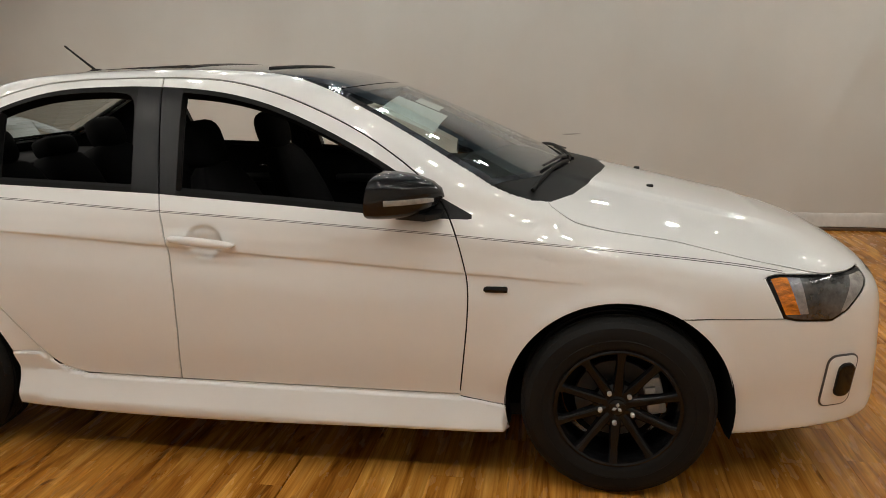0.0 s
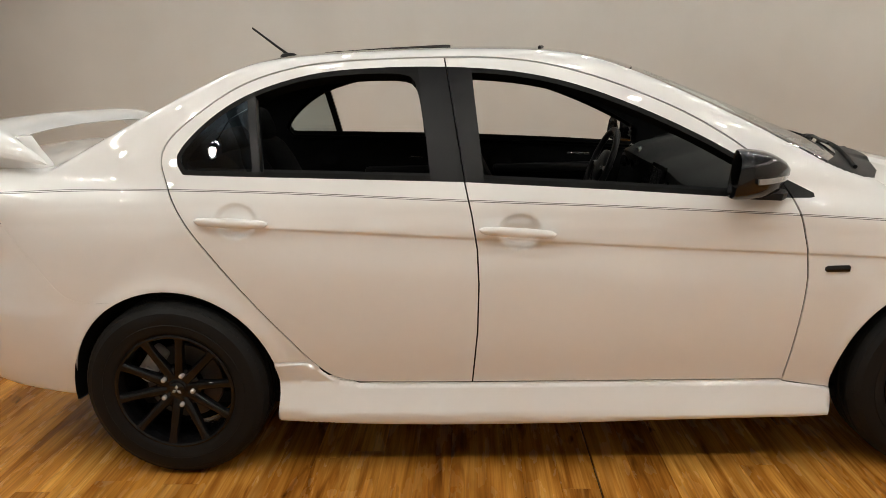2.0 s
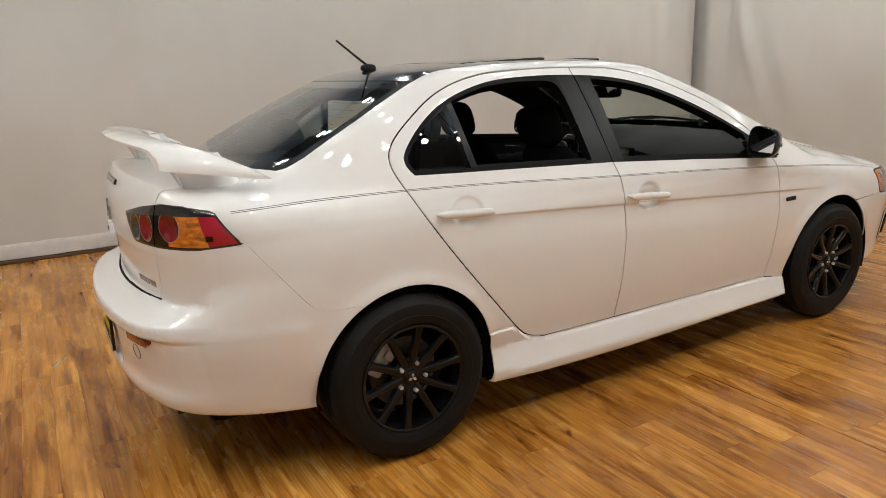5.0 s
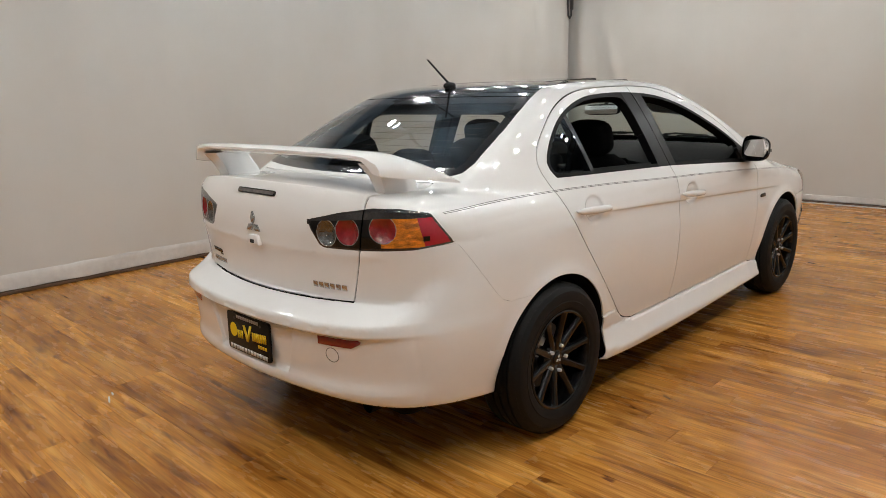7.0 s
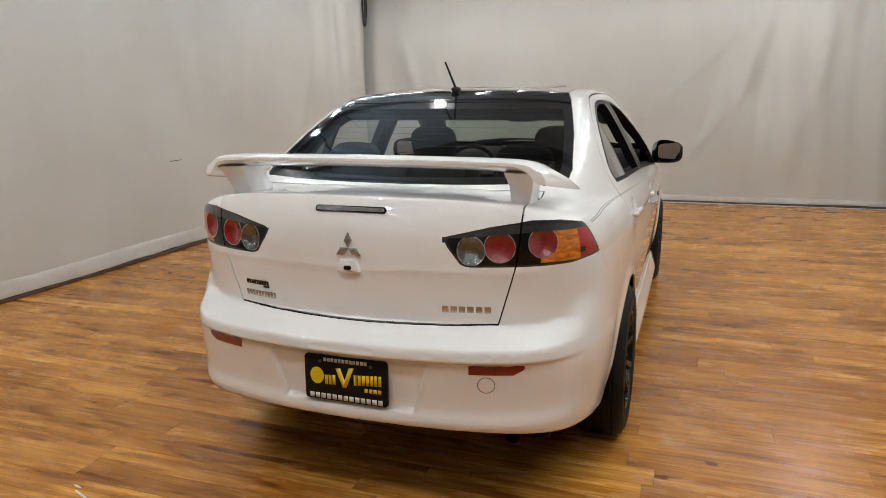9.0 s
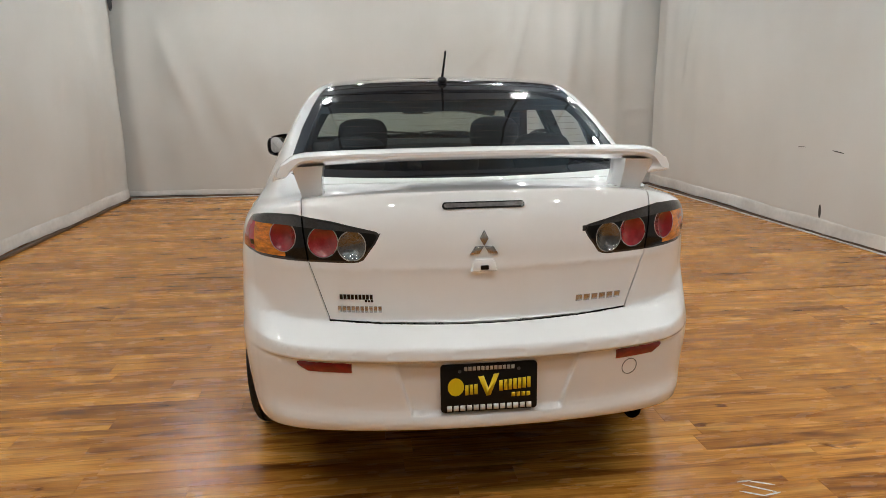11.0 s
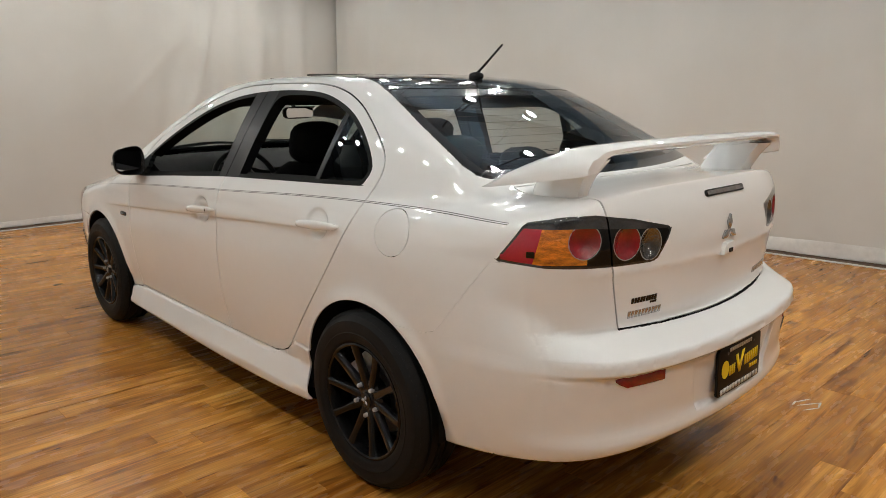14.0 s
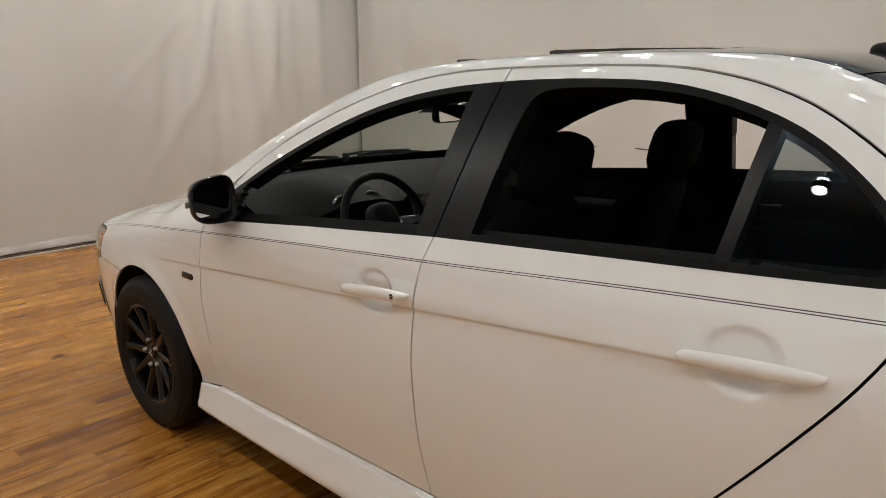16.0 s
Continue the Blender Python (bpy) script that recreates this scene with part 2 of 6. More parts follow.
# ---------------------------------------------------------------- car shape
# The car stands on the origin: x ahead, y to its left, z up; axles at x = +-AXLE.
AXLE, WHEEL_R, HUB_Z = 1.3175, 0.325, 0.322


def lerp(x, xs, ys):
    return np.interp(x, xs, ys)


def smooth_lerp(x, xs, ys):
    """Monotone-ish cubic through the knots, flat beyond the ends."""
    xs, ys = np.asarray(xs, float), np.asarray(ys, float)
    slope = np.gradient(ys, xs)
    x = np.clip(x, xs[0], xs[-1])
    i = np.clip(np.searchsorted(xs, x) - 1, 0, len(xs) - 2)
    h = xs[i + 1] - xs[i]
    s = (x - xs[i]) / h
    return ((1 + 2 * s) * (1 - s) ** 2 * ys[i] + s * (1 - s) ** 2 * h * slope[i]
            + s * s * (3 - 2 * s) * ys[i + 1] + s * s * (s - 1) * h * slope[i + 1])


def step(x, lo, hi):
    s = np.clip((x - lo) / (hi - lo), 0, 1)
    return s * s * (3 - 2 * s)


def bump(x, mid, wide):
    return np.exp(-((x - mid) / wide) ** 2)


def smax(a, b, k):
    return 0.5 * (a + b + np.sqrt((a - b) ** 2 + k * k))


def smin(a, b, k):
    return 0.5 * (a + b - np.sqrt((a - b) ** 2 + k * k))


def crease_z(x):
    return 0.84 - 0.0665 * x


def stripe_z(x):
    return smooth_lerp(x, [-1.94, -1.7, -1.27, -0.3, 0.3, 0.85, 1.31, 1.67, 1.83], [1.024, 1.029, 1.027, 0.978, 0.944, 0.905, 0.861, 0.815, 0.789])


def arch_distance(x, z):
    return np.minimum(np.hypot(x - AXLE, z - HUB_Z) - 0.378, np.hypot(x + AXLE, z - HUB_Z) - 0.368)


def half_width(x, z):
    """Half width of the lower body."""
    plan = smooth_lerp(x, [-2.3, -2.1, -1.9, -1.6, -1.2, -0.6, 0.2, 1.0, 1.4, 1.7, 1.95, 2.15, 2.3],
                       [0.765, 0.805, 0.835, 0.850, 0.857, 0.861, 0.863, 0.862, 0.856, 0.838, 0.795, 0.72, 0.63])
    lean = smooth_lerp(z, [0.1, 0.2, 0.34, 0.45, 0.6, 0.78, 0.9, 0.97, 1.03, 1.12, 1.3],
                       [-0.06, -0.045, -0.034, -0.016, -0.003, 0.0, -0.006, -0.02, -0.046, -0.115, -0.3])
    y = plan + lean
    # shadow line pressed into the doors
    fade = step(x, -1.25, -0.9) * (1 - step(x, 0.95, 1.25))
    d = z - crease_z(x)
    y = y - 0.006 * fade * (1 - step(d, -0.010, 0.002)) * step(d, -0.14, -0.010)
    # bowls behind the door handles
    for hx, hz in ((-0.113, 0.874), (-1.047, 0.925)):
        y = y - 0.024 * np.exp(-(((x - hx) / 0.064) ** 2 + ((z - hz) / 0.053) ** 2) ** 4)
    # lower body skirt between the wheels
    zs = lerp(x, [-1.0, -0.845, -0.80, -0.755, -0.67, 0.77, 0.93], [0.42, 0.42, 0.390, 0.354, 0.333, 0.330, 0.305])
    skirt = step(x, -0.99, -0.95) * (1 - step(x, 0.93, 0.96))
    y = y + skirt * (0.009 * (1 - step(z, zs - 0.010, zs - 0.001)) + 0.042 * np.clip((lerp(x, [-0.95, -0.55, 0.77, 0.93], [0.352, 0.330, 0.326, 0.301]) - z) / 0.105, 0, 1))
    # wheel arch lips
    # crisp shoulder along the pinstripe
    y = y + 0.007 * np.maximum(0, 1 - np.sqrt((z - stripe_z(x)) ** 2 + 0.005 ** 2) / 0.052) * step(x, -1.95, -1.7) * (1 - step(x, 1.45, 1.75))
    r = arch_distance(x, z)
    y = y + 0.010 * bump(r, 0.0, 0.035) * step(z, 0.3, 0.45)
    # rear bumper and front bumper stand a little proud
    y = y + 0.006 * (1 - step(z, 0.6, 0.66)) * step(-x, 1.6, 1.75)
    return y


def top_height(x, a):
    """Bonnet, cowl and boot lid."""
    mid = smooth_lerp(x, [-2.3, -2.15, -1.95, -1.7, -1.4, 0.9, 1.15, 1.45, 1.8, 2.0, 2.15, 2.26, 2.35],
                      [1.115, 1.122, 1.112, 1.10, 1.10, 1.10, 1.06, 0.993, 0.905, 0.85, 0.80, 0.745, 0.66])
    side = smooth_lerp(x, [-2.3, -2.1, -1.7, -1.4, 0.9, 1.15, 1.45, 1.8, 2.0, 2.2],
                       [0.03, 0.035, 0.045, 0.05, 0.10, 0.11, 0.10, 0.08, 0.06, 0.05])
    return mid - side * (a / 0.75) ** 2.6 - 0.012 * step(a, 0.36, 0.42) * step(x, 1.05, 1.25) * (1 - step(x, 1.7, 2.0))


LEDGE_Z = [0.15, 0.28, 0.345, 0.38, 0.43, 0.51, 0.58, 0.599, 0.607, 0.630, 0.648, 0.653, 0.658, 0.668, 0.678, 0.690, 0.700, 0.72]


def rear_x(a, z):
    lid = smooth_lerp(z, [0.55, 0.70, 0.85, 0.96, 1.06, 1.11, 1.2], [-2.150, -2.162, -2.178, -2.188, -2.172, -2.150, -2.10])
    # the bumper and its ledge, with two crisp edges
    ledge = smooth_lerp(z, LEDGE_Z, [-2.14, -2.225, -2.258, -2.266, -2.258, -2.264, -2.272, -2.274, -2.289, -2.291, -2.288, -2.283, -2.270, -2.243, -2.216, -2.184, -2.162, -2.130])
    round_ = smooth_lerp(z, [0.15, 0.28, 0.345, 0.38, 0.43, 0.51, 0.58, 0.64, 0.70, 0.76, 0.82], [-2.14, -2.225, -2.258, -2.266, -2.258, -2.264, -2.270, -2.258, -2.225, -2.190, -2.16])
    keep = 1 - step(a, 0.60, 0.80)
    x0 = smin(lid, keep * ledge + (1 - keep) * round_, 0.012)
    # number plate recess between the bumper's cheeks
    x0 = x0 + 0.014 * (1 - step(a - lerp(z, [0.42, 0.60], [0.238, 0.290]), 0.0, 0.014)) * step(z, 0.405, 0.425) * (1 - step(z, 0.594, 0.604))
    return x0 + 0.21 * a ** 2 + 0.30 * np.maximum(a, 0) ** 6


def front_x(a, z):
    x0 = smooth_lerp(z, [0.15, 0.25, 0.4, 0.55, 0.7, 0.8, 1.0], [2.23, 2.285, 2.29, 2.285, 2.275, 2.26, 2.23])
    return x0 - 0.16 * a ** 2 - lerp(z, [0.3, 0.6], [0.34, 0.42]) * np.maximum(a, 0) ** 6


def under_z(x):
    return smooth_lerp(x, [-2.3, -2.1, -1.7, -1.0, 0.9, 1.65, 1.9, 2.3], [0.362, 0.335, 0.285, 0.208, 0.206, 0.214, 0.232, 0.26])


def cabin_side(x, z):
    lean = smooth_lerp(z, [0.9, 1.03, 1.15, 1.3, 1.40, 1.45, 1.5], [0.835, 0.805, 0.752, 0.674, 0.615, 0.582, 0.53])
    return lean - 0.16 * np.maximum(0, -0.95 - x) ** 2 - 0.10 * np.maximum(0, x - 0.45) ** 2


def roof_height(x, a):
    mid = smooth_lerp(x, [-1.6, -1.3, -1.03, -0.8, -0.4, 0.0, 0.3, 0.6], [1.38, 1.43, 1.462, 1.476, 1.483, 1.471, 1.44, 1.39])
    return mid - 0.022 * (a / 0.6) ** 2.5


def screen_height(x, a):
    return smooth_lerp(x + 0.36 * a * a, [-0.3, 0.2, 0.5, 0.8, 1.05, 1.22, 1.5], [1.60, 1.458, 1.343, 1.212, 1.095, 1.012, 0.87])


def backlight_height(x, a):
    return smooth_lerp(x - 0.20 * a * a, [-2.2, -1.9, -1.75, -1.5, -1.25, -1.05, -0.6], [0.86, 1.05, 1.138, 1.262, 1.380, 1.470, 1.64])


def shape(x, y, z):
    """Below zero inside the body, above zero outside."""
    a = np.abs(y)
    low = smax(a - half_width(x, z), (z - top_height(x, a)) * 0.95, 0.055)
    low = smax(low, (rear_x(a, z) - x) * 0.9, lerp(a, [0.35, 0.55, 0.75], [0.010, 0.03, 0.11]) * lerp(z, [0.92, 1.04], [1.0, 0.45]))
    low = smax(low, (x - front_x(a, z)) * 0.9, 0.07)
    low = smax(low, under_z(x) - z, 0.012)
    top = smin(screen_height(x, a) - z, backlight_height(x, a) - z, 0.0)
    top = smin(roof_height(x, a) - z, top, 0.03)
    top = smax(-top * 0.9, a - cabin_side(x, z), 0.036)
    top = smax(top, 0.9 - z, 0.01)
    return smin(low, top, 0.022)


def shape_normal(p):
    h = 0.002
    g = [shape(*(p + h * e).T) - shape(*(p - h * e).T) for e in np.eye(3)]
    g = np.stack(g, 1)
    return g / np.maximum(np.linalg.norm(g, axis=1, keepdims=True), 1e-9)


def settle(p, level=0.0):
    """Moves points onto the shape's surface."""
    h = 0.001
    for _ in range(5):
        f = shape(*p.T) - level
        g = np.stack([(shape(*(p + h * e).T) - shape(*(p - h * e).T)) / (2 * h) for e in np.eye(3)], 1)
        move = g * (f / np.maximum((g * g).sum(1), 0.05))[:, None]
        p = p - np.clip(move, -0.02, 0.02)
    return p


def surface_net(cell, level=0.0, lo=(-2.42, -0.96, 0.14), hi=(2.42, 0.96, 1.54)):
    """Triangles of the surface shape = level."""
    n = [int(round((b - a) / cell)) + 1 for a, b in zip(lo, hi)]
    xs, ys, zs = [np.linspace(a, a + cell * (k - 1), k) for a, k in zip(lo, n)]
    ys = ys - ys.mean()
    f = np.empty(n)
    for i, x in enumerate(xs):
        yy, zz = np.meshgrid(ys, zs, indexing="ij")
        f[i] = shape(np.full(yy.shape, x).ravel(), yy.ravel(), zz.ravel()).reshape(yy.shape)
    f -= level
    f[f == 0] = 1e-9
    total, count = np.zeros((*[k - 1 for k in n], 3)), np.zeros([k - 1 for k in n])
    corner = [(i, j, k) for i in (0, 1) for j in (0, 1) for k in (0, 1)]
    cut = lambda c: tuple(slice(o, o + m - 1) for o, m in zip(c, n))
    for c in corner:
        for axis in range(3):
            if c[axis] == 0:
                d = list(c)
                d[axis] = 1
                fa, fb = f[cut(c)], f[cut(d)]
                on = (fa < 0) != (fb < 0)
                s = np.where(on, fa / np.where(on, fa - fb, 1), 0)
                at = np.zeros((*on.shape, 3))
                for q in range(3):
                    at[..., q] = c[q]
                at[..., axis] += s
                total += at * on[..., None]
                count += on
    live = count > 0
    index = np.full(live.shape, -1)
    index[live] = np.arange(live.sum())
    ijk = np.argwhere(live)
    p = (ijk + total[live] / count[live][:, None]) * cell + np.array([xs[0], ys[0], zs[0]])
    quads = []
    for axis in range(3):
        b, c = (axis + 1) % 3, (axis + 2) % 3
        sl0, sl1 = [slice(None)] * 3, [slice(None)] * 3
        sl0[axis], sl1[axis] = slice(0, -1), slice(1, None)
        fa, fb = f[tuple(sl0)], f[tuple(sl1)]
        e = np.argwhere((fa < 0) != (fb < 0))
        e = e[(e[:, b] > 0) & (e[:, c] > 0) & (e[:, b] < n[b] - 1) & (e[:, c] < n[c] - 1)]
        inside = fa[tuple(e.T)] < 0
        ids = []
        for ob, oc in ((-1, -1), (0, -1), (0, 0), (-1, 0)):
            g = e.copy()
            g[:, b] += ob
            g[:, c] += oc
            ids.append(index[tuple(g.T)])
        q = np.stack(ids, 1)
        q[~inside] = q[~inside][:, ::-1]
        quads.append(q)
    q = np.concatenate(quads)
    p = settle(p, level)
    return p, np.concatenate([q[:, [0, 1, 2]], q[:, [0, 2, 3]]])


def split(p, t, field, where=None):
    """Cuts triangles along field(p) = 0, so that each lies on one side."""
    f = field(p)
    f = np.where(np.abs(f) < 2e-5, 2e-5, f)
    s = f[t] > 0
    mixed = s.any(1) & ~s.all(1)
    if where is not None:
        mixed &= where
    keep, m, sm = t[~mixed], t[mixed], s[mixed]
    if not len(m):
        return p, t
    lone = np.where(sm.sum(1) == 1, sm.argmax(1), (~sm).argmax(1))
    r = np.arange(len(m))
    a, b, c = m[r, lone], m[r, (lone + 1) % 3], m[r, (lone + 2) % 3]
    edges = np.concatenate([np.sort(np.stack([a, b], 1), 1), np.sort(np.stack([a, c], 1), 1)])
    uniq, inv = np.unique(edges, axis=0, return_inverse=True)
    inv = inv.ravel()
    w = f[uniq[:, 0]] / (f[uniq[:, 0]] - f[uniq[:, 1]])
    extra = p[uniq[:, 0]] * (1 - w)[:, None] + p[uniq[:, 1]] * w[:, None]
    ab, ac = len(p) + inv[:len(m)], len(p) + inv[len(m):]
    made = np.concatenate([np.stack([a, ab, ac], 1), np.stack([ab, b, c], 1), np.stack([ab, c, ac], 1)])
    return np.concatenate([p, extra]), np.concatenate([keep, made])


def arc(points, each=6):
    """A Catmull-Rom line through points."""
    q = np.asarray(points, float)
    q = np.concatenate([2 * q[:1] - q[1:2], q, 2 * q[-1:] - q[-2:-1]])
    out = []
    for i in range(1, len(q) - 2):
        for k in range(each):
            s = k / each
            out.append(0.5 * (2 * q[i] + (q[i + 1] - q[i - 1]) * s + (2 * q[i - 1] - 5 * q[i] + 4 * q[i + 1] - q[i + 2]) * s * s
                              + (3 * q[i] - q[i - 1] - 3 * q[i + 1] + q[i + 2]) * s ** 3))
    out.append(q[-2])
    return np.array(out)


def inside_distance(u, v, outline):
    """Signed distance to a closed outline in a plane, below zero inside."""
    o = np.asarray(outline, float)
    e = np.roll(o, -1, 0) - o
    best, wind = np.full(u.shape, 1e9), np.zeros(u.shape, bool)
    for (ax, ay), (ex, ey) in zip(o, e):
        wx, wy = u - ax, v - ay
        s = np.clip((wx * ex + wy * ey) / max(ex * ex + ey * ey, 1e-12), 0, 1)
        best = np.minimum(best, (wx - s * ex) ** 2 + (wy - s * ey) ** 2)
        over = (ay > v) != (ay + ey > v)
        wind ^= over & (u < ax + ex * (v - ay) / (ey if ey else 1e-12))
    return np.where(wind, -1, 1) * np.sqrt(best)

# ---------------------------------------------------------------- the car: skin cut into panels
GAP = 0.0026
DOORS = np.concatenate([arc([(0.780, 0.334), (0.800, 0.5), (0.813, 0.632), (0.815, 0.737), (0.797, 0.84), (0.757, 0.96), (0.668, 1.078), (0.483, 1.208), (0.289, 1.303),
                             (0.09, 1.375), (-0.109, 1.418), (-0.353, 1.432), (-0.713, 1.428), (-0.908, 1.403), (-1.061, 1.352), (-1.192, 1.270), (-1.284, 1.193),
                             (-1.313, 1.127), (-1.289, 1.048), (-1.226, 0.929), (-1.132, 0.795), (-1.035, 0.669), (-0.933, 0.544), (-0.826, 0.417), (-0.761, 0.362), (-0.673, 0.337)], 4),
                        [(-0.3, 0.334)]])
WINDOWS = np.concatenate([arc([(-1.236, 1.074), (-1.256, 1.14), (-1.157, 1.246), (-1.016, 1.330), (-0.814, 1.387), (-0.599, 1.403), (-0.352, 1.400),
                               (-0.119, 1.379), (0.082, 1.333), (0.279, 1.258), (0.472, 1.165), (0.632, 1.074), (0.74, 1.020)], 4),
                          [(0.832, 0.972), (0.826, 0.960), (0.611, 0.967), (0.2, 1.0), (-0.297, 1.034), (-0.8, 1.056), (-1.215, 1.073)]])
TAIL = np.array([(0.312, 0.995), (0.326, 0.966), (0.374, 0.910), (0.40, 0.901), (0.612, 0.903), (0.86, 0.906), (1.064, 0.921), (1.052, 0.934), (0.955, 1.026), (0.93, 1.036), (0.80, 1.051), (0.668, 1.053), (0.5, 1.034), (0.33, 1.003)])
HEADLAMP = np.array([(1.762, 0.778), (1.826, 0.650), (1.87, 0.640), (1.98, 0.634), (2.03, 0.662), (2.065, 0.70), (2.11, 0.745), (2.11, 0.768), (1.95, 0.778), (1.80, 0.785)])
REAR_BUMPER = np.array([(-1.866, 0.916), (-1.774, 0.795), (-1.70, 0.70), (-1.668, 0.668), (-1.62, 0.650), (-1.50, 0.650), (-1.3, 0.65), (-1.3, 0.0), (-2.6, 0.0), (-2.6, 0.916)])


def mid_gap(z):
    return lerp(z, [0.335, 0.53, 0.695, 0.815, 0.93, 1.03, 1.43], [-0.277, -0.256, -0.249, -0.252, -0.268, -0.289, -0.352])


def skirt_top(x):
    return lerp(x, [-1.1, -0.80, -0.74, -0.66, 0.765, 0.776, 0.93, 1.0], [0.421, 0.421, 0.385, 0.350, 0.350, 0.329, 0.303, 0.300])


def inner_edge(x):
    """Half width of roof panel, glass and cowl."""
    return lerp(x, [-1.90, -1.72, -1.69, -1.66, -1.60, -1.36, -1.12, -0.95, -0.3, 0.1, 0.28, 0.43, 0.58, 0.75, 0.89, 0.953, 1.02, 1.082, 1.16, 1.224, 1.27, 1.30],
                [0.61, 0.61, 0.62, 0.642, 0.648, 0.612, 0.560, 0.515, 0.505, 0.515, 0.553, 0.611, 0.660, 0.715, 0.752, 0.753, 0.735, 0.69, 0.56, 0.38, 0.2, 0.0])


def bonnet_edge(x):
    return lerp(x, [1.02, 1.083, 1.13, 1.168, 1.22, 1.5, 1.818, 1.9, 2.2], [0.60, 0.716, 0.742, 0.751, 0.745, 0.726, 0.735, 0.74, 0.70])


def boot_edge(p):
    return lerp(p[:, 2], [0.6, 0.70, 0.90, 1.0, 1.07], [0.47, 0.497, 0.556, 0.568, 0.572])


P, T = surface_net(0.0185)
AY = lambda p: np.abs(p[:, 1])
TAIL_U = lambda p: AY(p) + p[:, 0] + 2.15
f_arch = lambda p: arch_distance(p[:, 0], p[:, 2])
f_door = lambda p: inside_distance(p[:, 0], p[:, 2], DOORS)
f_win = lambda p: inside_distance(p[:, 0], p[:, 2], WINDOWS)
f_mid = lambda p: p[:, 0] - mid_gap(p[:, 2])
f_bfront = lambda p: p[:, 0] - lerp(p[:, 2], [1.045, 1.39], [-0.226, -0.261])
f_brear = lambda p: p[:, 0] - lerp(p[:, 2], [1.054, 1.40], [-0.401, -0.443])
f_bar = lambda p: p[:, 0] - lerp(p[:, 2], [1.076, 1.327], [-0.978, -1.012])
f_inner = lambda p: AY(p) - inner_edge(p[:, 0])
f_header = lambda p: p[:, 0] + 0.25 * p[:, 1] ** 2 - 0.364
f_back_top = lambda p: p[:, 0] - 0.2 * p[:, 1] ** 2 + 1.175
f_back_base = lambda p: p[:, 0] - 0.28 * p[:, 1] ** 2 + 1.80
f_screen_base = lambda p: p[:, 0] + 0.48 * p[:, 1] ** 2 - 1.16
f_bonnet = lambda p: AY(p) - bonnet_edge(p[:, 0])
f_bonnet_front = lambda p: p[:, 0] + 0.16 * p[:, 1] ** 2 - 2.205
f_head = lambda p: inside_distance(p[:, 0], p[:, 2], HEADLAMP)
f_amber = lambda p: p[:, 0] - 1.880 + 0.40 * (p[:, 2] - 0.65)
f_amber2 = lambda p: p[:, 0] - 1.834 + 0.46 * (p[:, 2] - 0.65)
f_silver = lambda p: p[:, 0] - 1.905 + 0.28 * (p[:, 2] - 0.65)
f_corner = lambda p: p[:, 0] - 2.005 - 0.35 * (p[:, 2] - 0.65)
f_front_bumper = lambda p: p[:, 2] - 0.648
f_rear_bumper = lambda p: inside_distance(p[:, 0], p[:, 2], REAR_BUMPER)
f_tail = lambda p: inside_distance(TAIL_U(p), p[:, 2], TAIL)
f_boot = lambda p: AY(p) - boot_edge(p)
f_boot_low = lambda p: p[:, 2] - 0.694 - 0.035 * p[:, 1] ** 2
f_boot_front = lambda p: p[:, 0] - 0.25 * p[:, 1] ** 2 + 1.835
f_skirt = lambda p: p[:, 2] - skirt_top(p[:, 0])
f_stripe = lambda p: p[:, 2] - stripe_z(p[:, 0])
f_filler = lambda p: np.hypot((p[:, 0] + 1.457) / 0.082, (p[:, 2] - 0.946) / 0.076) * 0.079 - 0.079
lens_circle = lambda u, z, r, k: (lambda p: np.hypot(TAIL_U(p) - u, (p[:, 2] - z) * k) - r)
f_clear = lens_circle(0.416, 0.956, 0.052, 1.10)
f_red_in = lens_circle(0.529, 0.968, 0.060, 1.22)
f_red_out = lens_circle(0.712, 0.980, 0.066, 1.36)
f_lamp_top = lambda p: p[:, 2] - 1.018 - 0.06 * np.minimum(TAIL_U(p) - 0.70, 0)
f_amber_tail = lambda p: TAIL_U(p) - 0.90 + 0.35 * (p[:, 2] - 0.97)
RING = 0.0030
f_grille = lambda p: np.maximum(AY(p) - 0.53, np.abs(p[:, 2] - 0.70) - 0.045)


def offset(field, d):
    return lambda p: field(p) + d


def centre(p, t):
    return p[t].mean(1)


def cut(field, mask):
    global P, T
    c = centre(P, T)
    P, T = split(P, T, field, mask(c))


